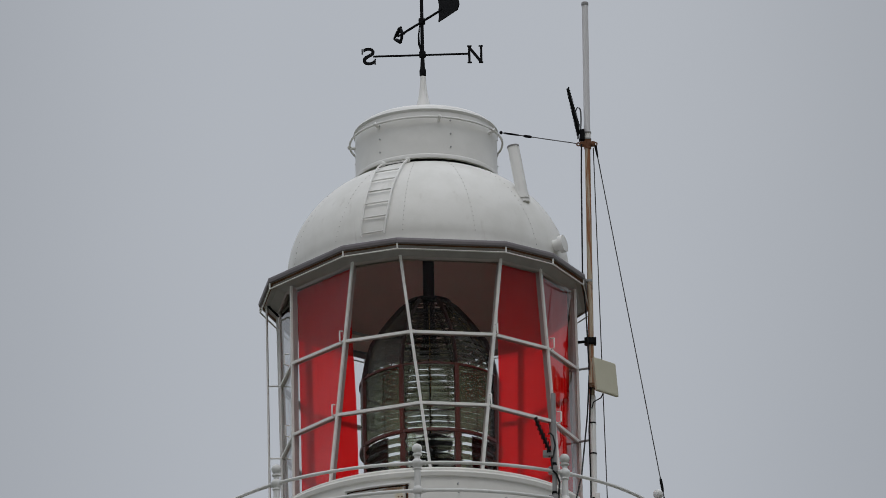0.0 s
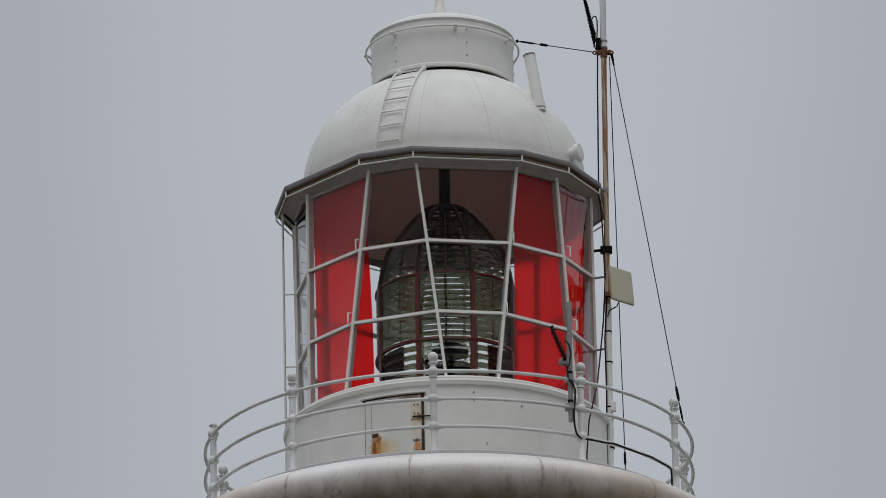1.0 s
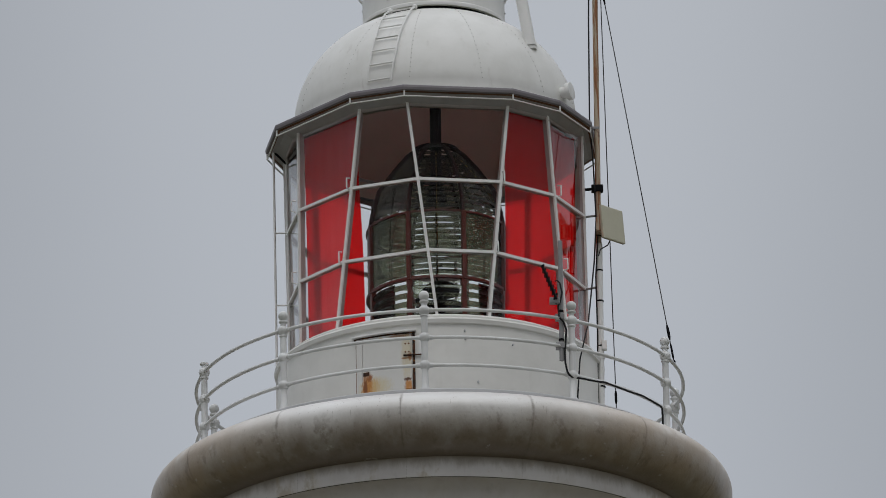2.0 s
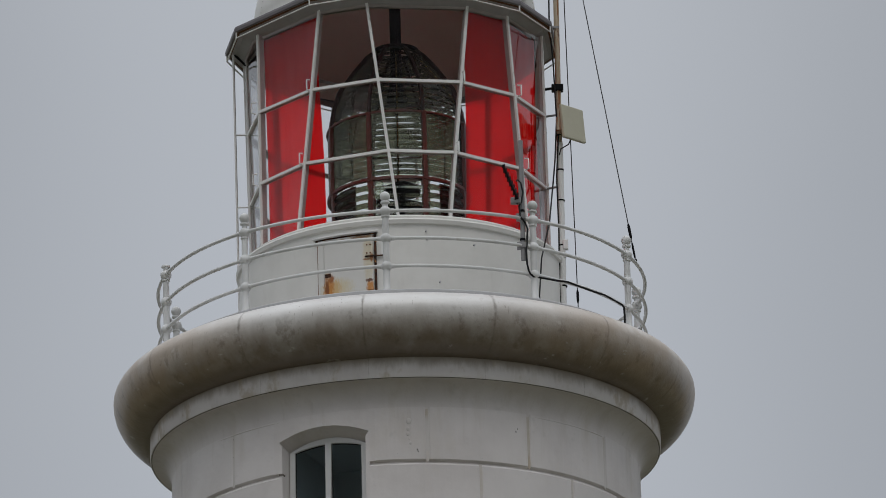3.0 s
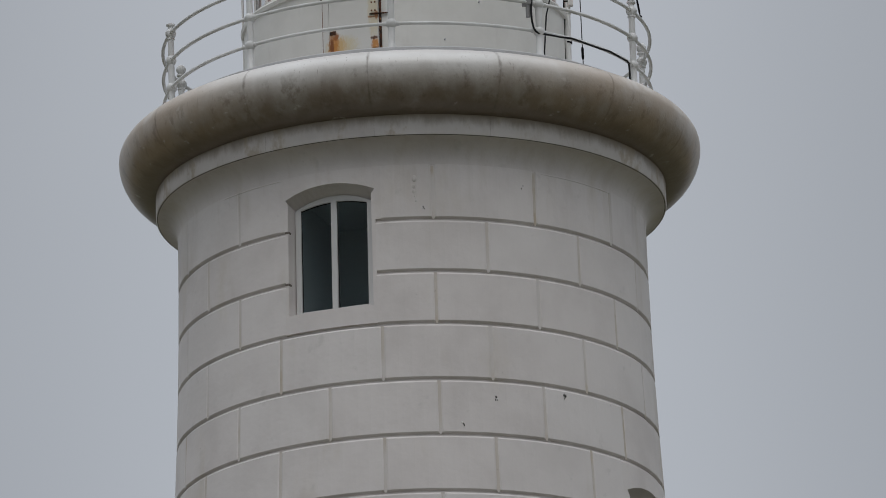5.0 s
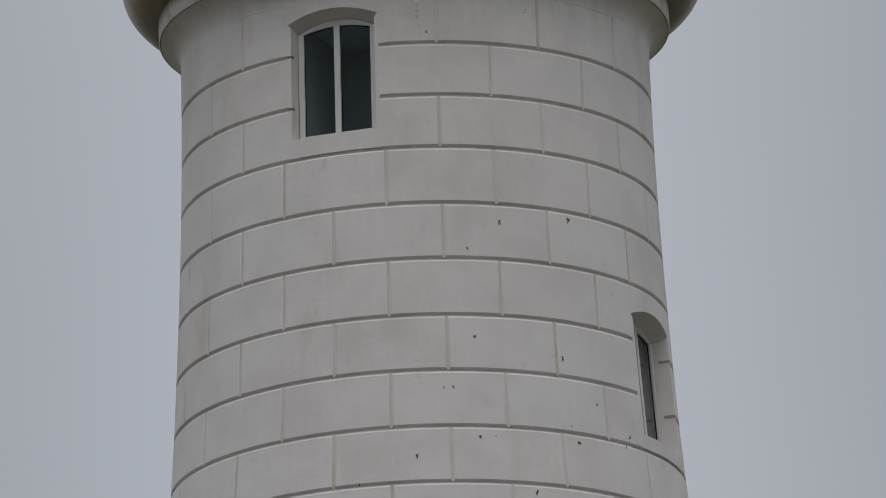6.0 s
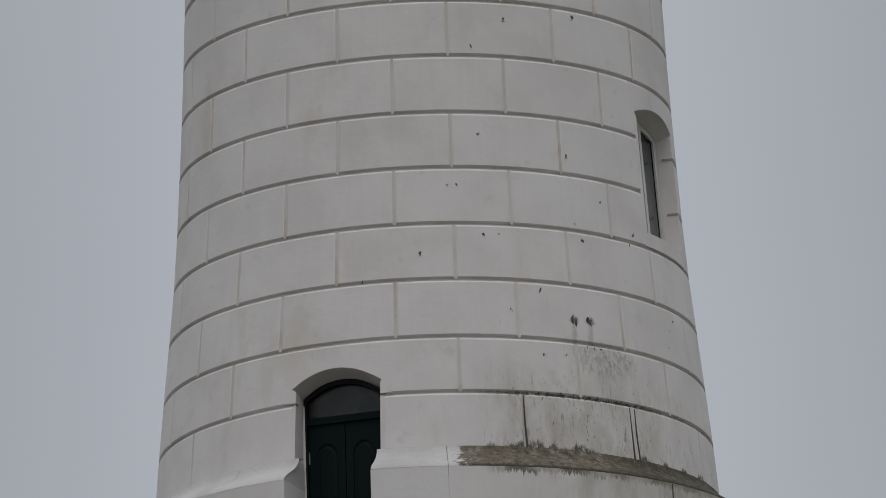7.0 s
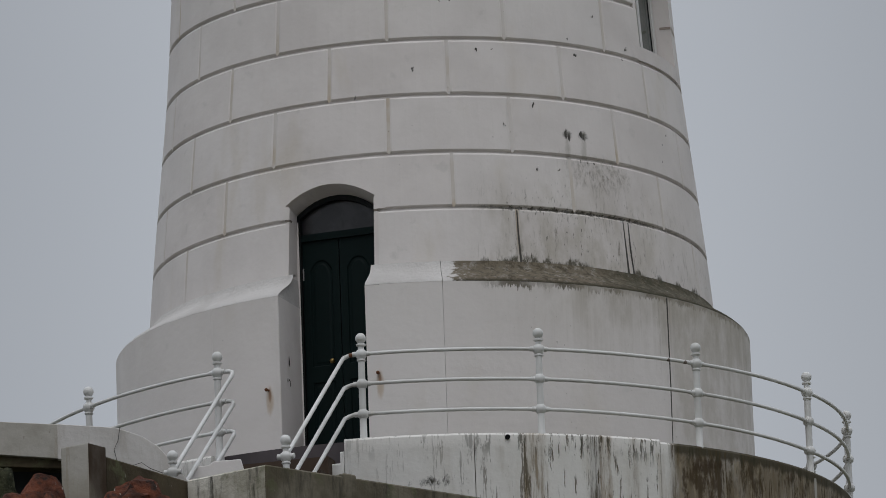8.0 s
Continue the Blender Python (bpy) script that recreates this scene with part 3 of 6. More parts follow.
def revolve(profile, t0=0.0, t1=360.0, n=96, bm=None, caps=False):
    """Turns (r, z) points round the tower axis, bottom to top outside."""
    bm = bm or bmesh.new()
    full = abs(t1 - t0 - 360) < 1e-6
    m = n if full else n + 1
    rows = [[pol(r, t0 + (t1 - t0) * i / n, z) for i in range(m)] for r, z in profile]
    vs = grid(bm, rows, full)
    if caps and not full:
        bm.faces.new([row[0] for row in vs][::-1])
        bm.faces.new([row[-1] for row in vs])
    return bm


def tube(points, r, n=8, bm=None, closed=False):
    bm = bm or bmesh.new()
    pts = [Vector(p) for p in points]
    k = len(pts)
    rings, up = [], None
    for i, p in enumerate(pts):
        a = pts[i - 1] if (i or closed) else p
        b = pts[(i + 1) % k] if (i < k - 1 or closed) else p
        d = (b - a).normalized()
        if up is None:
            up = d.orthogonal().normalized()
        up = (up - d * up.dot(d)).normalized()
        side = d.cross(up)
        rr = r[i] if isinstance(r, (list, tuple)) else r
        rings.append([p + (up * math.cos(2 * math.pi * j / n) + side * math.sin(2 * math.pi * j / n)) * rr for j in range(n)])
    if closed:
        rings.append(rings[0])
    vs = grid(bm, rings, True)
    if closed:
        bmesh.ops.remove_doubles(bm, verts=bm.verts, dist=1e-6)
    else:
        bm.faces.new(vs[0][::-1])
        bm.faces.new(vs[-1])
    return bm


def ball(bm, at, r, squash=1.0, u=14, v=9):
    bmesh.ops.create_uvsphere(bm, u_segments=u, v_segments=v, radius=r, matrix=Matrix.Translation(at) @ Matrix.Diagonal((1, 1, squash, 1)))
    return bm


def box(bm, x0, x1, y0, y1, z0, z1, m=None, bevel=0.0):
    got = bmesh.ops.create_cube(bm, size=1.0, matrix=Matrix.LocRotScale(((x0 + x1) / 2, (y0 + y1) / 2, (z0 + z1) / 2), None, (abs(x1 - x0), abs(y1 - y0), abs(z1 - z0))))
    if bevel:
        es = list({e for v in got["verts"] for e in v.link_edges})
        bmesh.ops.bevel(bm, geom=es, offset=bevel, segments=2, affect="EDGES", profile=0.6)
    if m:
        vs = got["verts"] if not bevel else bm.verts
        bmesh.ops.transform(bm, matrix=m, verts=[v for v in vs if v.is_valid])
    return bm


def beam(bm, a, b, w, d, outward):
    """A bar of rectangular section from a to b, d deep along outward, w across."""
    a, b = Vector(a), Vector(b)
    t = (b - a).normalized()
    o = (outward - t * outward.dot(t)).normalized()
    s = t.cross(o)
    rows = [[p + s * w / 2 * i + o * d / 2 * j for i, j in ((-1, -1), (1, -1), (1, 1), (-1, 1))] for p in (a, b)]
    vs = grid(bm, rows, True)
    bm.faces.new(vs[0][::-1])
    bm.faces.new(vs[1])
    return bm


def lathe(bm, profile, at, n=14):
    """A turned piece: (radius, height) points about a vertical axis at a place."""
    at = Vector(at)
    rows = [[at + Vector((r * math.cos(2 * math.pi * i / n), r * math.sin(2 * math.pi * i / n), z)) for i in range(n)] for r, z in profile]
    vs = grid(bm, rows, True)
    bm.faces.new(vs[0][::-1])
    bm.faces.new(vs[-1])
    return bm


def mended(bm):
    bmesh.ops.recalc_face_normals(bm, faces=bm.faces)
    return bm


# ---------------------------------------------------------------- ground
def ground():
    """The headland: one sheet from the viewer's shore up to the tower and away to the horizon."""
    bm = bmesh.new()
    rows = []
    radii = [0, 2, 4, 6, 8, 11, 15, 20, 26, 33, 41, 50, 60, 72, 90, 130, 200, 400, 900, 2500]
    for r in radii:
        row = []
        for i in range(48):
            p = pol(r, i * 7.5, 0)
            far = max(0.0, r - 7.0)
            z = -2.6 - min(far * 0.222, 18.6)
            z += 0.35 * noise.noise(Vector((p.x * 0.12, p.y * 0.12, 3))) * min(1, r / 12) * (1 if r < 100 else 0)
            row.append((p.x, p.y, z))
        rows.append(row)
    grid(bm, rows, True)
    bmesh.ops.remove_doubles(bm, verts=bm.verts, dist=1e-4)
    tagged(part("ground", mended(bm), EARTH, None, smooth=60), "rocky scrub-covered headland sloping down to the shore", "ground", kind="structure")


ground()

# ---------------------------------------------------------------- tower
# angle from, angle to, sill, spring, crown, first and last course that the opening cuts
WINDOWS = [(-30.9, -9.5, 7.545, 8.735, 8.885, 9, 11), (56.6, 77.6, 4.53, 5.765, 5.915, 4, 6)]
DOORWAY = (-29.1, -10.9, 0.06, 2.72, 2.915, 0, 1)
DEPTH = (0.19, 0.228)  # how deep each window sits

tower = thing("lighthouse_tower", "round white-painted masonry lighthouse tower with moulded stone courses", "lighthouse")


def cut_ranges(course):
    return [(o[0] - (2.3 if course == o[6] else 0.9), o[1] + (2.3 if course == o[6] else 0.9)) for o in WINDOWS + [DOORWAY] if o[5] <= course <= o[6]]


def core():
    """The wall behind the stones, with its openings through."""
    bm = bmesh.new()
    zs = sorted({0.0, 9.2, *LEVELS})
    cuts = [[(o[0] - 0.6, o[1] + 0.6) for o in WINDOWS + [DOORWAY] if o[2] - 0.08 < (z0 + z1) / 2 < o[3] + 0.3 and (o is DOORWAY or o[5] <= LEVELS.index(z0) <= o[6])] for z0, z1 in zip(zs, zs[1:])]
    ts = sorted({*range(-180, 180, 4), *(t for c in cuts for p in c for t in p)})
    rows = [[bm.verts.new(pol(wall_r(z) - 0.032, t, z)) for t in ts] for z in zs]
    for k, (lo, hi) in enumerate(zip(rows, rows[1:])):
        for i, t in enumerate(ts):
            mid = t + ((ts[(i + 1) % len(ts)] - t) % 360) / 2
            if not any(a < mid < b for a, b in cuts[k]):
                j = (i + 1) % len(ts)
                bm.faces.new((lo[i], lo[j], hi[j], hi[i]))
    return part("tower_wall", bm, WALL, tower, smooth=30)


tower_wall = core()


def stone_mesh(t0, t1, z0, z1, gap=0.016, open0=True, open1=True, top=True):
    """One curved facing stone between two joints: a groove above and below, a wide shallow hollow upright."""
    bm = bmesh.new()
    n = max(2, round((t1 - t0) / 3.4))
    e = math.degrees(0.033 / 2.6)
    cols = [(t0, 0.0085), (t0 + e * 0.45, 0.0078), (t0 + e * 0.8, 0.0025), (t0 + e, 0.0)] if open0 else [(t0, 0.0)]
    last = [(t1 - e, 0.0), (t1 - e * 0.8, 0.0025), (t1 - e * 0.45, 0.0078), (t1, 0.0085)] if open1 else [(t1, 0.0)]
    a, b = cols[-1][0], last[0][0]
    cols += [(a + (b - a) * i / n, 0.0) for i in range(1, n)] + last
    levels = [(z0 + 0.002, 0.036), (z0 + 0.007, 0.024), (z0 + 0.019, 0.005), (z0 + 0.025, 0.0)]
    levels += [(z1 - gap - 0.021, 0.0), (z1 - gap - 0.012, 0.006), (z1 - gap, 0.018), (z1 - gap, 0.036)] if top else [(z1, 0.0), (z1, 0.036)]
    grid(bm, [[pol(wall_r(z) - min(0.036, d + s), t, z) for t, s in cols] for z, d in levels])
    me = bpy.data.meshes.new("stone")
    mended(bm).to_mesh(me)
    bm.free()
    me.materials.append(WALL)
    return me


def surround(name, op, z0, z1, depth, flare, lift, spread=0.0):
    """The wall face round an arched opening, with its reveals; the arch's soffit flares out past the jambs by flare degrees."""
    a, b, sill, spring, crown = op[:5]
    bm = bmesh.new()
    n = 16
    band = max(l for l in LEVELS if l < spring) + 0.016

    def at(t, z, sink=0.0):
        return pol(wall_r(z) - sink, t, z)

    def arch(u, lo, hi):
        return lo + (hi - lo) * (1 - u * u)

    us = [-1 + 2 * i / n for i in range(n + 1)]
    fa, fb = a - flare[0], b + flare[1]
    front = [((fa + fb) / 2 + u * (fb - fa) / 2, arch(u, spring + lift, crown)) for u in us]
    back = [((a - spread + b) / 2 + u * (b - a + spread) / 2, arch(u, spring - 0.045, crown - 0.08)) for u in us]
    for lo, hi in ((a - 0.9, a), (b, b + 0.9)):
        zs = [z0] + [l for l in LEVELS if z0 + 0.01 < l < band - 0.05] + [band]
        grid(bm, [[at(lo, z), at(hi, z)] for z in zs])
        side = lo if hi == a else hi
        grid(bm, [[at(side, z, 0.04), at(side, z)] for z in zs])
    for e, jamb, f in ((a - 2.3, a, fa), (b + 2.3, b, fb)):
        grid(bm, [[at(e, band), at(f, band), at(jamb, band)], [at(e, spring + lift), at(f, spring + lift), at(jamb, spring)]])
        grid(bm, [[at(e, band - 0.004, 0.04), at(jamb, band - 0.004, 0.04)], [at(e, band), at(jamb, band)]])
        grid(bm, [[at(e, band, 0.04), at(e, band)], [at(e, z1, 0.04), at(e, z1)]])
    edge = [(a - 2.3, spring + lift), *front, (b + 2.3, spring + lift)]
    lip = ((z1 - 0.021, 0.0), (z1 - 0.012, 0.006), (z1, 0.018)) if z1 < 9 else ((z1, 0.0),)
    grid(bm, [[at(t, z) for t, z in edge], *[[at(t, h, d) for t, z in edge] for h, d in lip], [at(t, z1 + 0.001, 0.031) for t, z in edge], [at(t, z1 + 0.022, 0.031) for t, z in edge]])
    low = max(sill, z0)
    ts = [t for t, z in back]
    if sill > z0:
        wide = (a - 0.9, *ts, b + 0.9)
        grid(bm, [[at(t, z0) for t in ts], [at(t, sill) for t in ts], [at(t, sill + 0.012, depth) for t in ts]])
        grid(bm, [[at(t, z0 - 0.022, 0.031) for t in wide], [at(t, z0 - 0.001, 0.031) for t in wide], [at(t, z0) for t in wide]])
    grid(bm, [[at(t, z) for t, z in front], [at(t, z, depth) for t, z in back]], flip=True)
    for t, f, k in ((a, front[0], back[0]), (b, front[-1], back[-1])):
        bm.faces.new([bm.verts.new(p) for p in (at(*f), at(t, spring), at(*k, depth))])
        grid(bm, [[at(t, low), at(k[0], low, depth)], [at(t, spring), at(*k, depth)]])
    bmesh.ops.remove_doubles(bm, verts=bm.verts, dist=1e-4)
    return part(name, mended(bm), WALL, tower_wall)


for o, d in zip(WINDOWS, DEPTH):
    surround("window_surround", o, LEVELS[o[5]] + 0.016, LEVELS[o[6] + 1] - (0.016 if o[6] < 11 else 0.0), d, (0.8, 0.8), 0.05)
for z in LEVELS[5:7]:  # two joints run on round the jamb of the side window
    b, r = WINDOWS[1][1], wall_r(z)
    turn = [pol(r + 0.001, b + 0.9, z), pol(r + 0.001, b + 0.05, z), pol(r - 0.03, b - 0.04, z), pol(r - 0.11, b - 0.08, z)]
    bm = bmesh.new()
    for p, q in zip(turn, turn[1:]):
        beam(bm, p, q, 0.024, 0.008, pol(1, b - 45, 0))
    part("joint_return", mended(bm), plain("brown_stained_joint", (0.40, 0.34, 0.30), (0.27, 0.22, 0.19), 0.9), tower_wall)
for t, z, inward in ((DOORWAY[0], LEVELS[1], 1), (DOORWAY[1], LEVELS[1], -1), (WINDOWS[0][0], LEVELS[10], 1), (WINDOWS[0][0], LEVELS[11], 1)):
    r = wall_r(z)  # the course joint hooks round the corner into the reveal
    turn = [pol(r + 0.001, t - 0.95 * inward, z), pol(r + 0.001, t, z)] + ([pol(r - 0.045, t + 0.04, z - 0.004)] if inward > 0 else [])
    bm = bmesh.new()
    for p, q in zip(turn, turn[1:]):
        beam(bm, p, q, 0.022, 0.005, pol(1, t + 30 * inward, 0))
    part("joint_return", mended(bm), plain("shadowed_joint", (0.22, 0.19, 0.165), (0.14, 0.12, 0.10), 0.9), tower_wall)
surround("door_surround", DOORWAY, LEVELS[0], LEVELS[2] - 0.016, 0.30, (1.0, 0.25), 0.03, 1.3)


def facing_stones():
    for c, (z0, z1) in enumerate(zip(LEVELS, LEVELS[1:])):
        first = 5.25 if (len(LEVELS) - 2 - c) % 2 == 0 else 5.25 - STEP / 2
        top = c < len(LEVELS) - 2
        cuts = cut_ranges(c)
        joints = [((first + i * STEP + 180) % 360 - 180, True) for i in range(STONES)]
        joints = [(t, o) for t, o in joints if not any(lo - 4.5 < t < hi + 4.5 for lo, hi in cuts)]
        joints = sorted(joints + [(t, False) for cut in cuts for t in cut])
        joints.append((joints[0][0] + 360, joints[0][1]))
        whole = stone_mesh(0, STEP, z0, z1, top=top)
        bm = bmesh.new()
        w = math.degrees(0.017 / 2.6)
        grid(bm, [[pol(wall_r(z) - 0.0070, t * f, z) for t in (-w, w)] for z, f in ((z0 - 0.006, 0.1), (z0 + 0.010, 0.9), (z0 + 0.02, 1), ((z0 + z1) / 2, 1), (z1 - 0.02, 1))])
        strip = bpy.data.meshes.new("pointing")
        bm.to_mesh(strip)
        bm.free()
        strip.materials.append(MORTAR)
        for (t0, o0), (t1, o1) in zip(joints, joints[1:]):
            if any(abs(t0 - lo) < 1e-6 for lo, hi in cuts):
                continue
            if o0:
                line = new("pointing", strip)
                line.parent = tower_wall
                line.matrix_basis = facing(t0)
            uncut = o0 and o1 and abs(t1 - t0 - STEP) < 1e-6
            ob = new("stone", whole if uncut else stone_mesh(t0, t1, z0, z1, open0=o0, open1=o1, top=top))
            ob.parent = tower_wall
            if uncut:
                ob.matrix_basis = facing(t0)


def windows():
    for (a, b, sill, spring, crown, *_), depth in zip(WINDOWS, DEPTH):
        mid = (a + b) / 2
        zc = (sill + spring) / 2
        r = wall_r(zc) - depth
        half = r * math.sin(radians((b - a) / 2))
        flat = r * math.cos(radians((b - a) / 2)) + 0.02
        win = new("window")
        win.parent = tower
        win["label"] = "white two-light arched window frame with dark panes"
        m = facing(mid)

        def arch(x, inset=0.0):
            if inset:  # the head of the frame is deeper than its stiles
                return spring - 0.062 + 0.072 * (1 - (x / half) ** 2)
            return spring - 0.040 + (crown - spring - 0.037) * (1 - (x / half) ** 2)

        lean = (wall_r(spring) - wall_r(sill)) / (spring - sill)

        def put(x, z, out):
            return m @ Vector((x, -(flat + lean * (z - zc) + out), z))

        bm = bmesh.new()
        w, t = 0.058, 0.05
        n = 12
        xs = [-half + 2 * half * i / n for i in range(n + 1)]
        # outer loop and inner loop joined into a frame
        def loop(inset):
            h = half - inset
            pts = [(-h, sill + inset), (h, sill + inset)]
            pts += [(h - 2 * h * i / n, arch(h - 2 * h * i / n, inset)) for i in range(n + 1)]
            return pts
        rows = [[put(x, z, 0.0) for x, z in loop(0.0)], [put(x, z, t) for x, z in loop(0.0)], [put(x, z, t) for x, z in loop(w)], [put(x, z, 0.0) for x, z in loop(w)]]
        grid(bm, rows, True)
        part("frame", mended(bm), FRAME, win)
        bm = bmesh.new()
        rows = [[put(x, z, o) for x, z in ((-0.031, sill + w), (0.031, sill + w), (0.031, arch(0, w) + 0.005), (-0.031, arch(0, w) + 0.005))] for o in (0.0, t + 0.003)]
        vs = grid(bm, rows, True)
        bm.faces.new(vs[1])
        part("mullion", mended(bm), FRAME, win)
        for s in (-1, 1):
            x0, x1 = s * 0.031, s * (half - w)
            k = 6
            px = [x0 + (x1 - x0) * i / k for i in range(k + 1)]
            bm = bmesh.new()
            grid(bm, [[put(x, sill + w, 0.02) for x in px], [put(x, arch(x, w), 0.02) for x in px]])
            pane = part("pane", mended(bm), WINDOWGLASS, win)
            pane.visible_shadow = False
            # dark gasket round the pane
            bm = bmesh.new()
            edge = [put(x0 + s * 0.004, sill + w + 0.004, 0.024)] + [put(x1 - s * 0.004, sill + w + 0.004, 0.024)] + [put(x, arch(x, w) - 0.004, 0.024) for x in px[::-1]]
            tube(edge, 0.006, 5, bm, True)
            part("gasket", mended(bm), CABLE, win)
        # the room behind: a closed niche
        bm = bmesh.new()
        back = 1.2
        rows = [[put(x, z, o) for x, z in ((-half, sill), (half, sill), (half, spring + 0.11), (-half, spring + 0.11))] for o in (0.0, -back)]
        vs = grid(bm, rows, True)
        bm.faces.new(vs[1])
        part("niche", mended(bm), ROOM if mid < 0 else DIM, win)


windows()


def doorway():
    a, b, sill, spring, crown, *_ = DOORWAY
    mid = -20.7
    half, flat = 0.445, 2.513
    m = facing(mid)
    door = new("door")
    door.parent = tower
    door["label"] = "dark green panelled double door under an arched fanlight"

    def arch(x, inset=0.0):
        return spring + (crown - spring) * (1 - (x / half) ** 2) - inset - 0.055

    def put(x, z, out):
        return m @ Vector((x, -(flat + out), z))

    n = 12

    def loop(inset):
        h = half - inset
        return [(-h, 0.16), (h, 0.16)] + [(h - 2 * h * i / n, arch(h - 2 * h * i / n, inset)) for i in range(n + 1)]

    bm = bmesh.new()
    grid(bm, [[put(x, z, o) for x, z in loop(i)] for i, o in ((0.0, -0.05), (0.0, 0.06), (0.055, 0.06), (0.055, -0.05))], True)
    part("frame", mended(bm), DARKFRAME_AND_SHADE, door)
    bm = bmesh.new()
    beam(bm, put(-half + 0.018, 0.05, 0.055), put(-half + 0.018, 2.62, 0.055), 0.036, 0.02, m @ Vector((0, -1, 0)))
    part("edge_trim", mended(bm), WALL, door, "thin white strip beside the door frame")
    bm = box(bmesh.new(), -half + 0.057, -half + 0.067, -(flat + 0.034), -(flat + 0.02), 2.03, 2.15, m)
    part("hinge", mended(bm), GREY, door)
    top = 2.42
    bm = bmesh.new()
    vs = grid(bm, [[put(x, z, o) for x, z in ((-half + 0.05, top), (half - 0.05, top), (half - 0.05, top + 0.07), (-half + 0.05, top + 0.07))] for o in (-0.04, 0.05)], True)
    bm.faces.new(vs[1])
    part("transom", mended(bm), DOOR, door)
    bm = bmesh.new()
    k = 10
    px = [-half + 0.055 + (2 * half - 0.11) * i / k for i in range(k + 1)]
    grid(bm, [[put(x, top + 0.07, 0.0) for x in px], [put(x, arch(x, 0.055), 0.0) for x in px]])
    part("fanlight", mended(bm), FANGLASS, door).visible_shadow = False
    for s in (-1, 1):
        bm = bmesh.new()
        x0, x1 = sorted((s * 0.004, s * (half - 0.055)))
        # a leaf with two sunk panels: frame strips, then recessed fields with raised centres
        zs = [0.17, 0.32, 0.98, 1.14, 2.22, top]
        xs = [x0, x0 + 0.075, x1 - 0.075, x1]
        for zi in range(5):
            for xi in range(3):
                sunk = xi == 1 and zi in (1, 3)
                q = [(xs[xi], zs[zi]), (xs[xi + 1], zs[zi]), (xs[xi + 1], zs[zi + 1]), (xs[xi], zs[zi + 1])]
                if not sunk:
                    bm.faces.new([bm.verts.new(put(x, z, 0.02)) for x, z in q])
                    continue
                cx, cz = (q[0][0] + q[1][0]) / 2, (q[0][1] + q[2][1]) / 2

                # the upper panels end in a flat arch
                rise = 0.10 if zi == 3 else 0.0
                w = (q[1][0] - q[0][0]) / 2
                tops = [(cx + w * (1 - i / 4), q[2][1] - rise * (abs(1 - i / 4)) ** 2.5) for i in range(9)]
                outline = [q[0], q[1], *tops]

                def shrink(d, o):
                    return [put(cx + (x - cx) * (1 - d / w), z + (d if z < cz else -d), o) for x, z in outline]

                if rise:
                    for (xa, za), (xb, zb) in zip(tops, tops[1:]):
                        bm.faces.new([bm.verts.new(put(x, z, 0.02)) for x, z in ((xa, za), (xa, zs[zi + 1] + 1e-3), (xb, zs[zi + 1] + 1e-3), (xb, zb))])
                vs = grid(bm, [shrink(0, 0.02), shrink(0.010, 0.008), shrink(0.03, 0.008), shrink(0.045, 0.014)], True)
                bm.faces.new(vs[-1])
        bmesh.ops.remove_doubles(bm, verts=bm.verts, dist=1e-4)
        part("door_leaf", mended(bm), DOOR, door)
    bm = bmesh.new()
    ball(bm, put(-0.087, 1.17, 0.075), 0.027)
    tube([put(-0.087, 1.17, 0.015), put(-0.087, 1.17, 0.06)], 0.012, 8, bm)
    part("knob", bm, BRASS, door, "small brass door knob", smooth=60)
    # dark passage behind the fanlight
    bm = bmesh.new()
    vs = grid(bm, [[put(x, z, o) for x, z in ((-half, 0.1), (half, 0.1), (half, crown), (-half, crown))] for o in (-0.06, -1.0)], True)
    bm.faces.new(vs[1])
    part("passage", mended(bm), GREY, door)


doorway()


def plinth():
    """The wider drum at the foot, in large panels with a sloping weathering, open at the door."""
    gap = 0.022
    joints = [2.1, 46.4, 90.7, 135.0, 180.0, 225.0, 271.0, 317.6]
    spans = [(j, joints[(i + 1) % 8] + (360 if i == 7 else 0)) for i, j in enumerate(joints)]
    base = new("plinth")
    base.parent = tower
    base["label"] = "broad white plinth drum with algae on its ledge"
    for a, b in spans:
        pieces = [(a, b)]
        if a < 340 < b or a < -20 < b:
            pieces = [(a, 360 - 27.8), (360 - 11.6, b)]
        for p, q in pieces:
            bm = revolve([(2.35, -0.08), (3.227, -0.08), (3.227, 1.735), (3.19, 1.741)], p + gap, q - gap, max(4, int((q - p) / 3)), caps=False)
            n = max(4, int((q - p) / 3))
            for t in (p + gap, q - gap):
                vs = [bm.verts.new(pol(r, t - 3.9 * (3.227 - r) * (abs(t - 332.2) < 0.3), z)) for r, z in ((2.35, -0.08), (3.227, -0.08), (3.227, 1.735), (3.19, 1.741), (2.35, 1.741))]
                bm.faces.new(vs)
            part("panel", mended(bm), WALL, base, smooth=30)
            bm = revolve([(3.224, 1.738), (3.217, 1.752), (3.18, 1.785), (3.10, 1.835), (3.02, 1.880), (2.955, 1.925), (2.915, 1.975), (2.897, 2.02), (2.80, 2.022)], p + gap * 2, q - gap * 2, n)
            for t in (p + gap * 2, q - gap * 2):
                bm.faces.new([bm.verts.new(pol(r, t - 3.9 * (3.227 - r) * (abs(t - 332.2) < 0.3), z)) for r, z in ((2.35, 1.745), (3.224, 1.738), (3.217, 1.752), (3.18, 1.785), (3.10, 1.835), (3.02, 1.880), (2.955, 1.925), (2.915, 1.975), (2.897, 2.02), (2.35, 2.022))])
            part("ledge", mended(bm), LEDGE, base, smooth=40)


plinth()


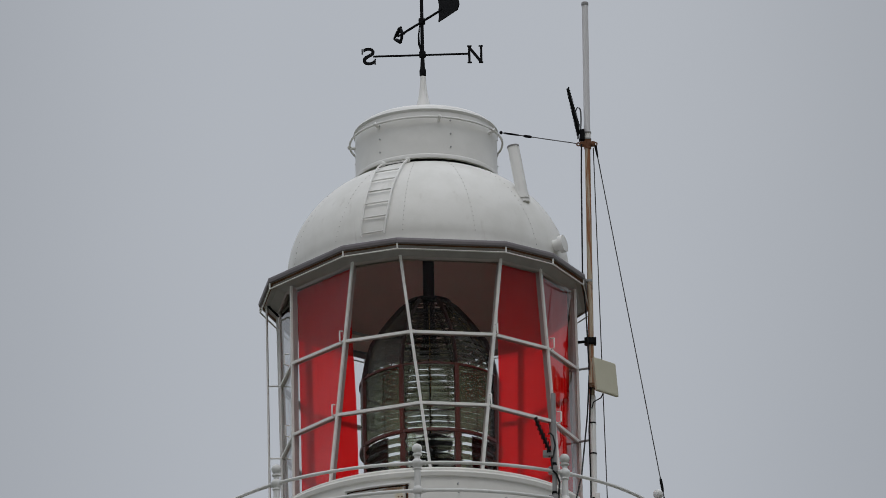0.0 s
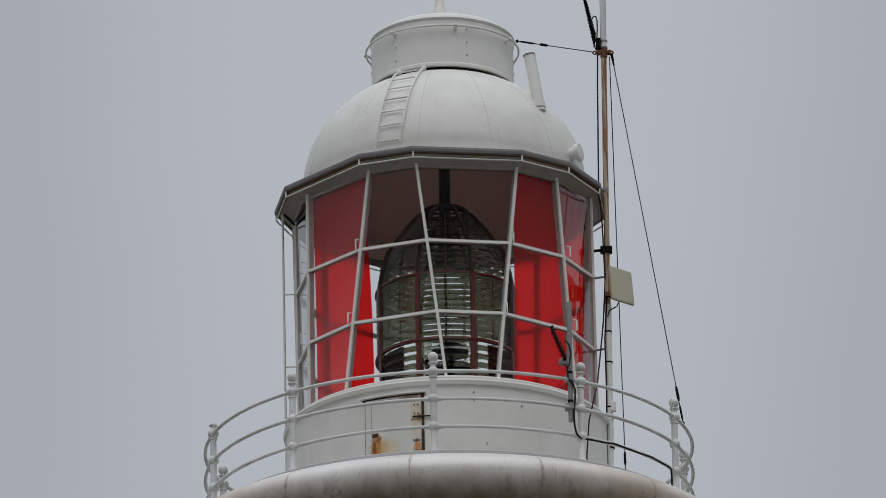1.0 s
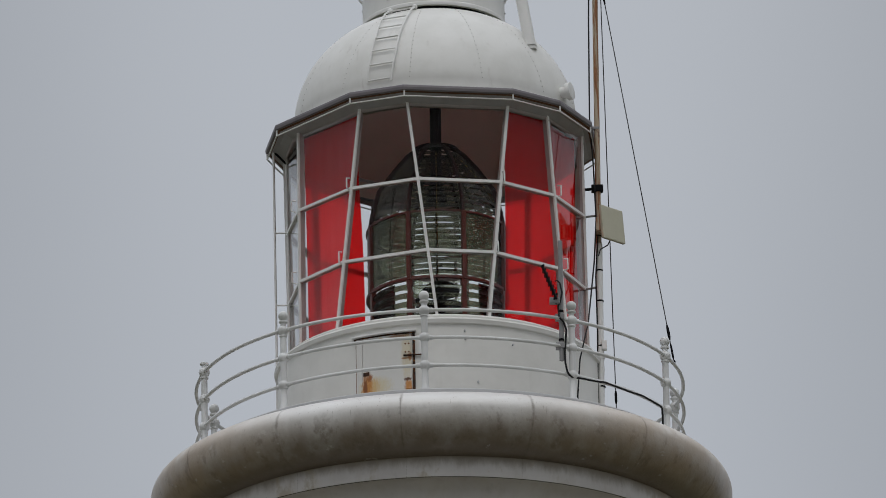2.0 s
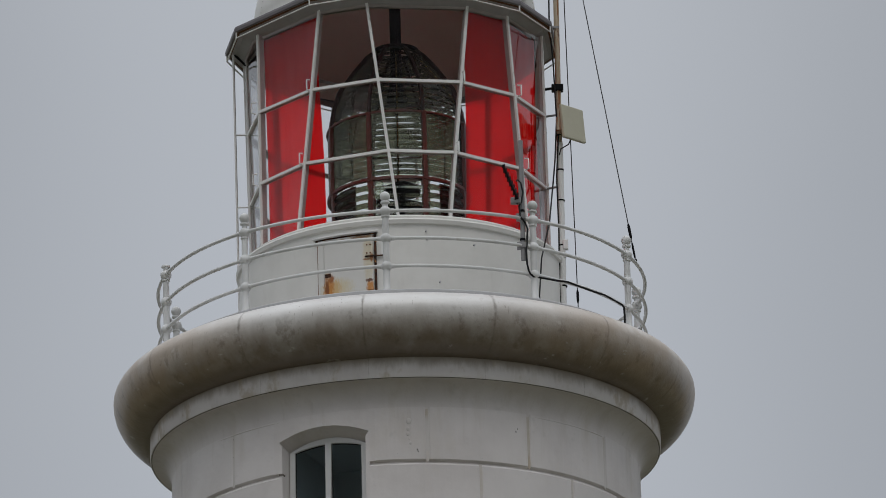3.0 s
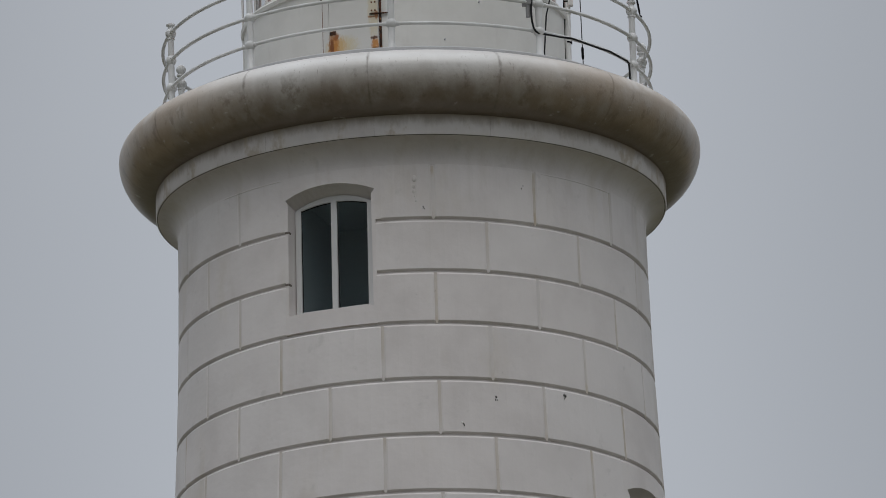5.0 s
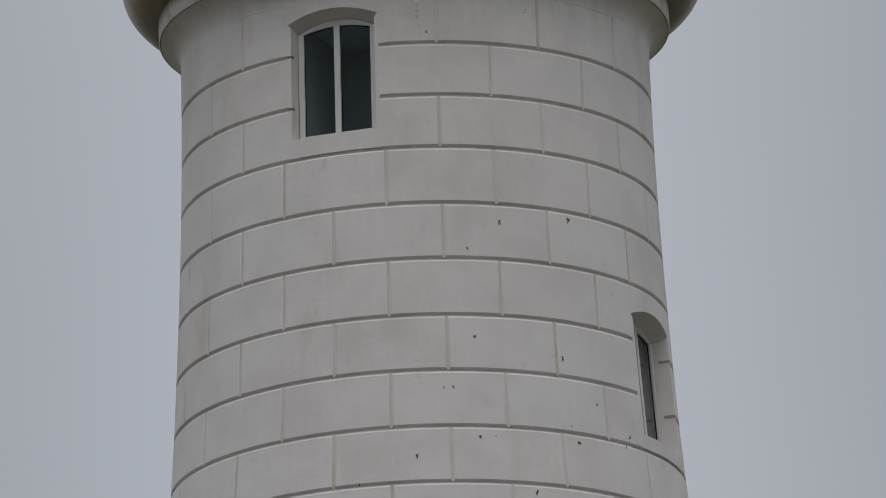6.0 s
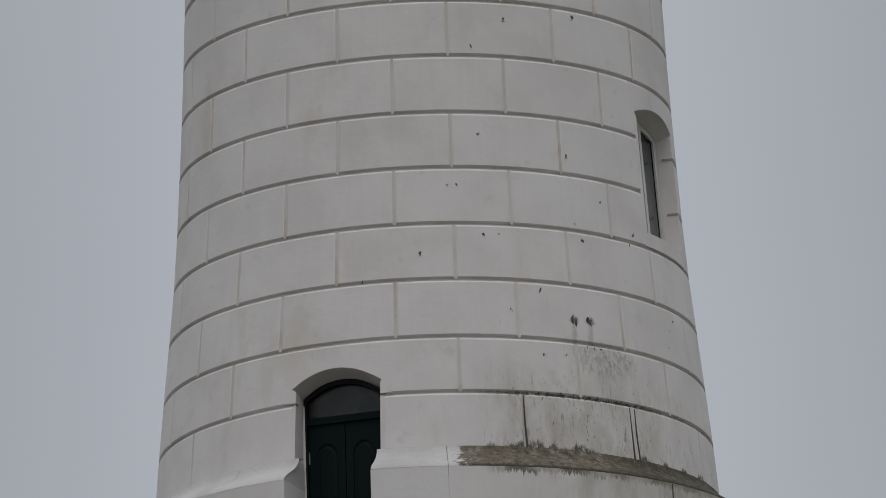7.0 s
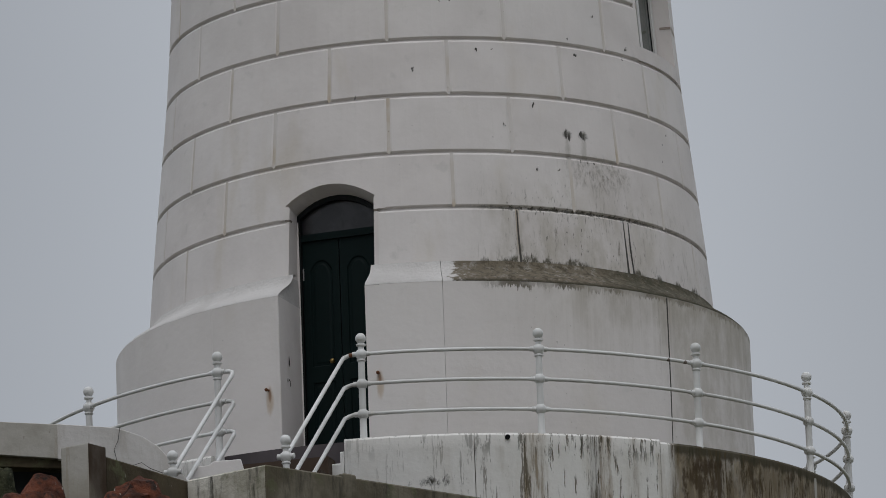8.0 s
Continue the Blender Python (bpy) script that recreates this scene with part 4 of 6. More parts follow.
def cornice():
    """Cove, fillet and the great roll moulding under the gallery."""
    cove = [(2.4355, 9.018)] + [(2.4355 + 0.19 * (1 - math.cos(radians(a))), 9.018 + 0.245 * math.sin(radians(a))) for a in range(10, 91, 10)] + [(2.64, 9.266)]
    part("cove", revolve(cove, n=120), WALL, tower, smooth=40)
    # a thin dark ring draws the shadow line along the fillet's lower edge
    line = plain("fillet_shadow_dark", (0.09, 0.075, 0.055), (0.03, 0.027, 0.022), 0.9, 0.0, 9.0)
    part("fillet_shadow_line", mended(tube([pol(2.6435, i * 3, 9.2685) for i in range(120)], 0.0032, 6, None, True)), line, tower, smooth=60)
    bands = new("fillet")
    bands.parent = tower
    for i in range(14):
        t0 = -7.6 + i * STEP
        part("fillet_block", revolve([(2.60, 9.266), (2.655, 9.27), (2.66, 9.28), (2.66, 9.50), (2.5, 9.50)], t0 + 0.015, t0 + STEP - 0.015, 8), WALL, bands, smooth=40)
    roll = new("roll_moulding")
    roll.parent = tower
    roll["label"] = "bulging roll moulding, grimy white paint browned and shaded in colour underneath"
    for i in range(14):
        t0 = -7.6 + i * STEP
        prof = [(2.64 + 0.395 * math.cos(radians(a)), 9.885 + (0.405 if a < 0 else 0.26) * math.sin(radians(a))) for a in range(-96, 97, 8)]
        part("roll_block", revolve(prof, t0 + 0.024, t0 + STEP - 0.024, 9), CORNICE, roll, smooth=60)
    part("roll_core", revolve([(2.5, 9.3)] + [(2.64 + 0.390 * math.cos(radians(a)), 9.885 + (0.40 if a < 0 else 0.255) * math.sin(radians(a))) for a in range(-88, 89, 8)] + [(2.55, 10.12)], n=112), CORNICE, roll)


cornice()
part("gallery_deck", revolve([(2.55, 10.08), (2.655, 10.11), (2.66, 10.12), (2.66, 10.203), (2.65, 10.213), (0.2, 10.215)], n=120), DECK, tower, "grey-painted gallery deck", smooth=30)
# unseen sheet over the deck, toned to bounce light onto the low wall
part("deck_floor", revolve([(2.60, 10.2185), (2.58, 10.220), (1.2, 10.221)], n=96), DECK, tower, "worn grey floor of the gallery", smooth=30)

# ---------------------------------------------------------------- lantern
lantern = thing("lantern_room", "white iron lantern room with red screens, trapezoid glazing and domed roof", "lantern room", (0, 0, 10.25))
LZ = Matrix.Translation((0, 0, -10.25))


def lpart(name, bm, mat, parent=None, label="", smooth=None):
    ob = part(name, bm, mat, parent or lantern, label, smooth)
    if not parent or parent == lantern:
        ob.matrix_basis = LZ
    return ob


# low iron wall under the glass, with a moulded sill
lpart("base_wall", revolve([(1.70, 10.25), (1.70, 11.24), (1.725, 11.25), (1.735, 11.29), (1.72, 11.31), (1.70, 11.315), (1.70, 11.335), (1.66, 11.365), (1.58, 11.372), (1.50, 11.372), (1.50, 10.26)], n=120), BASE, smooth=30)

G_TOP, G_BAR1, G_BAR2, G_BOT = 13.715, 12.89, 12.105, 11.375
R_TOP, R_BOT = 1.60, 1.565
MULLIONS = [(-10.3, -0.5), (27.9, 19.4), (46.8, 57.8), (73.0, 83.5), (108, 112), (142, 143), (173, 173), (203, 204), (235, 235), (267, 266), (296.3, 293.6), (330.6, 318.0)]  # top angle, bottom angle


def on_mullion(i, z, out=0.0):
    t, b = MULLIONS[i % 12]
    p, q = pol(R_TOP + out, t, G_TOP), pol(R_BOT + out, b, G_BOT)
    return q.lerp(p, (z - G_BOT) / (G_TOP - G_BOT))


def glazing():
    for i in range(12):
        t, b = MULLIONS[i]
        mid = pol(1, (t + b) / 2, 0)
        bm = bmesh.new()
        beam(bm, on_mullion(i, G_BOT - 0.02, 0.012), on_mullion(i, G_TOP + 0.03, 0.012), 0.030, 0.022, mid)
        web = bmesh.new()
        beam(web, on_mullion(i, G_BOT - 0.02, -0.026), on_mullion(i, G_TOP + 0.03, -0.026), 0.022, 0.052, mid)
        lpart("mullion_web", mended(web), WEB)
        for k in range(17):
            p = on_mullion(i, G_BOT + 0.08 + k * 0.14, 0.024)
            bmesh.ops.create_cone(bm, segments=6, radius1=0.009, radius2=0.006, depth=0.008, cap_ends=True, matrix=Matrix.Translation(p) @ facing((t + b) / 2) @ Matrix.Rotation(radians(90), 4, "X"))
        lpart("mullion", mended(bm), IRON)
        j = i + 1
        ang = math.degrees(math.atan2((on_mullion(i, 12) + on_mullion(j, 12)).x, -(on_mullion(i, 12) + on_mullion(j, 12)).y))
        out = pol(1, ang, 0)
        for z in (G_BAR1, G_BAR2):
            bm = bmesh.new()
            beam(bm, on_mullion(i, z, 0.010), on_mullion(j, z, 0.010), 0.030, 0.022, out)
            web = bmesh.new()
            beam(web, on_mullion(i, z, -0.026), on_mullion(j, z, -0.026), 0.018, 0.052, out)
            lpart("bar_web", mended(web), WEB)
            lpart("glazing_bar", mended(bm), IRON)
        for z0, z1 in ((G_BOT, G_BAR2), (G_BAR2, G_BAR1), (G_BAR1, G_TOP)):
            bm = bmesh.new()
            grid(bm, [[on_mullion(i, z0), on_mullion(j, z0)], [on_mullion(i, z1), on_mullion(j, z1)]])
            lpart("pane", bm, PANE).visible_shadow = False
        for z in (G_BAR1, G_BAR2):
            if i not in (1, 2, 10, 11):
                continue
            p = on_mullion(i, z, 0.05)
            o = pol(0.05, (t + b) / 2, 0)
            bm = tube([p + Vector((0, 0, -0.03)), p + o + Vector((0, 0, -0.02)), p + o + Vector((0, 0, 0.09)), p + Vector((0, 0, 0.10))], 0.008, 6)
            lpart("grab_handle", mended(bm), IRON, smooth=60)


glazing()


def inside_glass(t, z, inset):
    """The point at angle t and height z, inset behind the flat panes."""
    for i in range(12):
        p, q = on_mullion(i, z), on_mullion(i + 1, z)
        a, b = (math.degrees(math.atan2(v.x, -v.y)) for v in (p, q))
        if (t - a) % 360 <= (b - a) % 360:
            d = pol(1, t, 0)
            e = q - p
            r = (p.x * e.y - p.y * e.x) / (d.x * e.y - d.y * e.x)
            return pol(r - inset, t, z)


def screens():
    """Red translucent screens hung inside the glass over the danger sectors."""
    for a, b in ((-67.0, -32.6), (28.9, 86.0)):
        bm = bmesh.new()
        rows = []
        for z in np.linspace(G_BOT - 0.06, G_TOP + 0.06, 14):
            rows.append([inside_glass(t + 0.35 * math.sin(z * 2.2), float(z), 0.080 + 0.006 * math.sin(t * 0.9 + z)) for t in np.linspace(a, b, 44)])
        grid(bm, rows)
        lpart("red_screen", bm, RED, label="translucent red screen inside the glass", smooth=60)


screens()


def roof():
    ts = [-10.3, 27.0, 46.8, 70.0, 100.0, 142.0, 173.0, 203.0, 235.0, 268.0, 291.0, 330.3]

    def poly(r, z):
        return [pol(r * (0.97 if 60 < t < 110 else 1.0), t, z) for t in ts]

    bm = bmesh.new()
    grid(bm, [poly(1.60, 13.72), poly(1.70, 13.79), poly(1.785, 13.81), poly(1.79, 13.85), poly(1.77, 13.868), poly(1.52, 13.905), poly(1.40, 13.90)], True)
    lpart("eave", mended(bm), EAVE, label="grey twelve-sided eave gutter with rust lines")
    bm = bmesh.new()
    grid(bm, [poly(1.605, 13.70), poly(1.615, 13.735), poly(1.565, 13.735), poly(1.565, 13.70)], True)
    lpart("glazing_head", mended(bm), WEB)
    bm = bmesh.new()
    grid(bm, [poly(1.758, 13.870), poly(1.797, 13.869), poly(1.806, 13.861), poly(1.810, 13.84), poly(1.806, 13.814), poly(1.796, 13.805), poly(1.778, 13.810)], True)
    lpart("gutter", mended(bm), plain("dark_mauve_grey_gutter_paint", (0.20, 0.18, 0.19), (0.13, 0.115, 0.12), 0.45), label="dark grey half-round gutter round the eave")
    bm = bmesh.new()
    grid(bm, [poly(1.752, 13.798), poly(1.780, 13.805)], True)
    lpart("rust_line", mended(bm), plain("dark_rust_line", (0.22, 0.10, 0.04), (0.05, 0.032, 0.024), 0.85, 0.0, 2.2))
    pts = [p for p in poly(1.79, 13.745)]
    bm = bmesh.new()
    for i in range(12):
        tube([pts[i], pts[(i + 1) % 12]], 0.008, 6, bm)
    lpart("eave_rod", mended(bm), IRON, label="thin white rod hung below the eave", smooth=60)
    for i, t in enumerate(ts):
        bm = tube([pts[i], pts[i] + Vector((0, 0, 0.095))], 0.009, 6)
        lpart("rod_bracket", mended(bm), IRON, smooth=60)
    # dome: a riveted shell, dark inside
    prof = [(1.50, 13.89), (1.497, 14.05)]
    for a in range(0, 61, 4):
        prof.append((1.50 * math.cos(radians(a)) ** 0.92, 14.06 + 1.205 * math.sin(radians(a))))
    outer = [(r, z) for r, z in prof]
    lpart("dome", revolve(outer, n=96), DOME, label="white riveted plate dome", smooth=40)
    lpart("dome_lining", mended(revolve([(1.45, 13.73), (1.44, 13.96)] + [(r - 0.04, z) for r, z in outer[2:]] + [(0.02, 15.16)], n=48)), DARK, smooth=40)
    return outer


DOME_PROFILE = roof()


def dome_at(t, z, out=0.0):
    for (r0, z0), (r1, z1) in zip(DOME_PROFILE, DOME_PROFILE[1:]):
        if z0 <= z <= z1:
            r = r0 + (r1 - r0) * (z - z0) / (z1 - z0)
            return pol(r + out, t, z + out * 0.6)
    return pol(DOME_PROFILE[-1][0] + out, t, z)


def rivets():
    """Seams of rivet heads running up the dome, drawing together towards its crown."""
    bm = bmesh.new()
    for t in range(-160, 200, 30):
        t -= 0.0 if t < 0 else 0.5
        for k in range(19):
            z = 14.07 + k * 0.055
            p = dome_at(t * (1 - 0.21 * (z - 14.06)), z, 0.0)
            bmesh.ops.create_icosphere(bm, subdivisions=1, radius=0.0075, matrix=Matrix.Translation(p))
    tagged(lpart("dome_rivets", bm, plain("mottled_grey_rivet_paint", (0.64, 0.62, 0.59), (0.46, 0.445, 0.42), 0.6, 0.0, 30.0), smooth=60), kind="stuff")
    for t in (-99.7, -39.7, 20.0, 80.3):
        for z in (15.29, 15.44, 15.59):
            lpart("drum_bolt", mended(tube([pol(0.765, t, z), pol(0.777, t, z)], [0.011, 0.008], 6)), DECK, smooth=50)


rivets()


def cowl():
    """The ventilator drum over the dome, with its ring rail and spire."""
    lpart("vent_drum", revolve([(0.70, 15.165), (0.755, 15.147), (0.774, 15.152), (0.779, 15.172), (0.774, 15.192), (0.757, 15.205), (0.757, 15.685), (0.770, 15.696), (0.775, 15.711), (0.765, 15.726), (0.73, 15.731)], n=72), IRON, smooth=35)
    lpart("drum_roof", revolve([(0.75, 15.728)] + [(0.74 * math.cos(radians(a)), 15.731 + 0.155 * math.sin(radians(a))) for a in range(0, 89, 8)] + [(0.03, 15.90)], n=64), IRON, smooth=40)
    # neck coloured black for the shadow in the gap under the drum
    lpart("shaded_drum_neck", revolve([(0.72, 14.95), (0.72, 15.30)], n=48), CABLE, smooth=40)
    moss = plain("green_moss_and_grime", (0.10, 0.12, 0.06), (0.30, 0.30, 0.24), 0.95, 0.0, 22.0)
    lpart("moss_ring", revolve([(0.800, 15.078), (0.790, 15.094), (0.71, 15.13)], n=72), moss, label="thin green moss where dome meets drum", smooth=40)
    lpart("spire", lathe(bmesh.new(), [(0.16, 15.87), (0.11, 15.94), (0.076, 16.04), (0.060, 16.113), (0.049, 16.175), (0.040, 16.25), (0.033, 16.33), (0.031, 16.388)], (-0.02, 0, 0), 20), IRON, smooth=50)
    bm = tube([pol(0.815, i * 5, 15.60) for i in range(72)], 0.012, 6, None, True)
    lpart("drum_ring", mended(bm), IRON, label="thin ring rail round the ventilator drum", smooth=60)
    for t in (10.5 + 51.43 * k for k in range(7)):
        bm = tube([pol(0.755, t, 15.58), pol(0.82, t, 15.60)], 0.018, 8)
        ball(bm, pol(0.82, t, 15.60), 0.022)
        lpart("ring_bracket", mended(bm), IRON, smooth=60)


cowl()


def dome_fittings():
    # roof ladder lying on the dome
    lad = new("roof_ladder")
    lad.parent = lantern
    lad.matrix_basis = LZ
    zs = [14.02 + 0.082 * k for k in range(14)]
    sides = []
    for at, ang in (((14.07, 14.45, 14.65, 14.92, 15.09), (-27.3, -26.3, -26.3, -28.5, -32.5)), ((14.06, 14.3, 14.59, 14.84, 15.09), (-17.4, -15.9, -15.0, -13.9, -13.4))):
        pts = [dome_at(float(np.interp(z, at, ang)), z, 0.03) for z in zs]
        sides.append(pts)
        part("stile", mended(tube(pts, 0.011, 6)), IRON, lad, smooth=60)
    for z in (14.05, 14.23, 14.402, 14.563, 14.725, 14.877, 15.065):
        f = (z - zs[0]) / 0.082
        i = min(12, int(f))
        part("rung", mended(tube([q[i].lerp(q[i + 1], f - i) for q in sides], 0.009, 6)), IRON, lad, smooth=60)
    for q in sides:
        part("foot", ball(bmesh.new(), q[-1], 0.03), IRON, lad, smooth=60)
    # flue pipe and side vent
    pipe = new("flue_pipe")
    pipe.parent = lantern
    pipe.matrix_basis = LZ
    bm = tube([(1.02, -0.86, 14.58), (0.97, -0.83, 14.92), (0.92, -0.80, 15.24)], 0.062, 16)
    part("pipe", mended(bm), IRON, pipe, smooth=60)
    part("rim", mended(tube([(0.920, -0.80, 15.235), (0.917, -0.80, 15.252)], 0.066, 16)), GREY, pipe, smooth=60)
    part("flashing", mended(tube([(1.012, -0.86, 14.62), (1.003, -0.855, 14.70)], [0.070, 0.065], 16)), IRON, pipe, smooth=60)
    vent = new("side_vent")
    vent.parent = lantern
    vent.matrix_basis = LZ
    d = Vector((0.92, -0.38, 0.10)).normalized()
    c = Vector((1.22, -0.62, 14.15))
    part("pipe", mended(tube([c, c + d * 0.20], 0.065, 16)), IRON, vent, smooth=60)
    part("rim", mended(tube([c + d * 0.19, c + d * 0.24, c + d * 0.245], [0.095, 0.095, 0.06], 18)), IRON, vent, smooth=50)


dome_fittings()


def hatch_paint():
    """White paint with rust bleeds: from the lower corner, along the hinge side and under the head."""
    k = Mat("hatch_paint_with_rust_bleeds", 0.5)
    c = k.mix((0.68, 0.665, 0.63), (0.61, 0.595, 0.56), k.noise(4, 5))
    wob = k.math("ADD", k.math("MULTIPLY", k.noise(55, 6, (1, 1, 0.4), 0.75), 2.6), -1.0)
    c = stain(k, c, (-0.66, 10.60), (0.17, 0.12), (0.60, 0.50, 0.28), 0.7, wob, 0.8)
    c = stain(k, c, (-0.715, 10.60), (0.10, 0.13), (0.58, 0.33, 0.09), 0.7, wob, 0.8)
    c = stain(k, c, (-0.335, 10.93), (0.06, 0.32), (0.60, 0.50, 0.30), 0.6, wob, 0.6)
    c = stain(k, c, (-0.748, 10.62), (0.060, 0.17), (0.50, 0.20, 0.035), 0.95, wob, 0.55)
    c = stain(k, c, (-0.765, 10.62), (0.024, 0.12), (0.20, 0.060, 0.012), 0.95, wob, 0.55)
    c = stain(k, c, (-0.72, 10.715), (0.036, 0.045), (0.30, 0.10, 0.025), 0.9, wob, 0.55)
    c = stain(k, c, (-0.318, 10.58), (0.045, 0.09), (0.50, 0.20, 0.03), 0.95, wob, 0.55)
    c = stain(k, c, (-0.325, 10.655), (0.045, 0.022), (0.09, 0.03, 0.012), 0.95, wob, 0.55)
    c = stain(k, c, (-0.30, 10.90), (0.022, 0.05), (0.35, 0.13, 0.03), 0.9, wob, 0.55)
    c = stain(k, c, (-0.345, 10.885), (0.05, 0.012), (0.30, 0.13, 0.04), 0.9, wob, 0.55)
    c = stain(k, c, (-0.255, 11.12), (0.04, 0.05), (0.14, 0.045, 0.015), 0.95, wob, 0.55)
    c = stain(k, c, (-0.40, 11.135), (0.14, 0.016), (0.30, 0.13, 0.04), 0.85, wob, 0.6)
    c = stain(k, c, (-0.60, 11.12), (0.03, 0.02), (0.48, 0.28, 0.10), 0.7, wob, 0.6)
    k.color(c)
    k.bump(k.noise(30, 4), 0.2, 0.004)
    return k.m


def hatch():
    """Rusting access door in the low wall."""
    h = new("access_hatch")
    h.parent = lantern
    h.matrix_basis = LZ
    h["label"] = "small white hatch bleeding rust at hinges and corners"
    paint = hatch_paint()
    k = Mat("black_brown_corroded_iron", 0.9)
    c = k.mix((0.022, 0.011, 0.007), (0.075, 0.026, 0.010), k.step(k.noise(18, 5), 0.42, 0.6))
    k.color(k.mix(c, (0.42, 0.19, 0.05), k.step(k.noise(30, 6, (1, 1, 1), 0.65), 0.58, 0.66)))
    corroded = k.m

    def plate(name, r0, r1, t0, t1, z0, z1, mat):
        n = max(2, int((t1 - t0) / 2.5))
        bm = revolve([(r0, z0), (r1 - 0.002, z0), (r1, z0 + 0.002), (r1, z1 - 0.002), (r1 - 0.002, z1), (r0, z1)], t0, t1, n, caps=True)
        return part(name, mended(bm), mat, h, smooth=30)

    plate("frame_stile", 1.70, 1.714, -29.9, -27.6, 10.40, 11.15, paint)
    plate("leaf", 1.70, 1.710, -27.5, -9.5, 10.40, 11.105, paint)
    plate("head_rail", 1.70, 1.708, -29.9, -9.3, 11.115, 11.15, paint)
    plate("head_strip", 1.70, 1.745, -31.5, -7.8, 11.168, 11.186, IRON)
    plate("head_gap", 1.70, 1.706, -31.0, -8.2, 11.150, 11.168, corroded)
    plate("jamb_gap", 1.70, 1.707, -30.25, -29.95, 10.40, 11.15, RUST)
    plate("jamb_gap", 1.70, 1.716, -9.2, -8.35, 10.40, 11.17, corroded)
    plate("corner_plate", 1.71, 1.718, -27.2, -25.0, 10.742, 10.780, corroded)
    plate("hinge_plate", 1.71, 1.716, -12.2, -9.9, 10.925, 11.07, paint)
    plate("hinge_bar", 1.71, 1.730, -12.4, -6.0, 10.907, 10.917, corroded)
    plate("hinge_plate", 1.71, 1.716, -11.7, -9.4, 10.55, 10.648, paint)
    plate("jamb_stop", 1.70, 1.722, -6.75, -6.25, 10.91, 11.06, IRON)
    for t, z in ((-11.7, 11.04), (-10.5, 11.04), (-11.7, 10.95), (-10.5, 10.95)):
        part("bolt", mended(tube([pol(1.712, t, z), pol(1.722, t, z)], [0.011, 0.008], 6)), RUST, h)


hatch()


def outside_ladder():
    """Light steel ladder from gallery to eave beside the glass."""
    lad = thing("gallery_ladder", "thin white steel ladder from gallery deck to lantern eave", "ladder", (-1.70, 0.0, 10.25))
    for x in (0.0, 0.135):
        part("stile", mended(tube([(x * 1.0, 0, 0), (x - 0.02, 0, 3.55)], 0.013, 6)), IRON, lad, smooth=60)
    for z in (1.02, 1.83, 2.64):
        part("rung", mended(tube([(-0.02, 0, z), (0.17, 0, z)], 0.009, 6)), IRON, lad, smooth=60)
    part("brace", mended(tube([(-0.02, 0, 3.56), (0.13, 0.0, 3.40)], 0.012, 6)), BLACK, lad, smooth=60)


outside_ladder()


def optic_glass(name, tint, clear, rough):
    """Old dusty prism glass: part of the light goes straight through, tinted, the rest is bent."""
    m = bpy.data.materials.new(name)
    m.use_nodes = True
    n, l = m.node_tree.nodes, m.node_tree.links
    b = n["Principled BSDF"]
    b.inputs["Base Color"].default_value = (*tint, 1)
    b.inputs["Roughness"].default_value, b.inputs["Transmission Weight"].default_value, b.inputs["IOR"].default_value = rough, 1.0, 1.5
    tr, mix = n.new("ShaderNodeBsdfTransparent"), n.new("ShaderNodeMixShader")
    tr.inputs["Color"].default_value = (*tint, 1)
    mix.inputs["Fac"].default_value = clear
    l.new(b.outputs[0], mix.inputs[1])
    l.new(tr.outputs[0], mix.inputs[2])
    l.new(mix.outputs[0], n["Material Output"].inputs["Surface"])
    return m


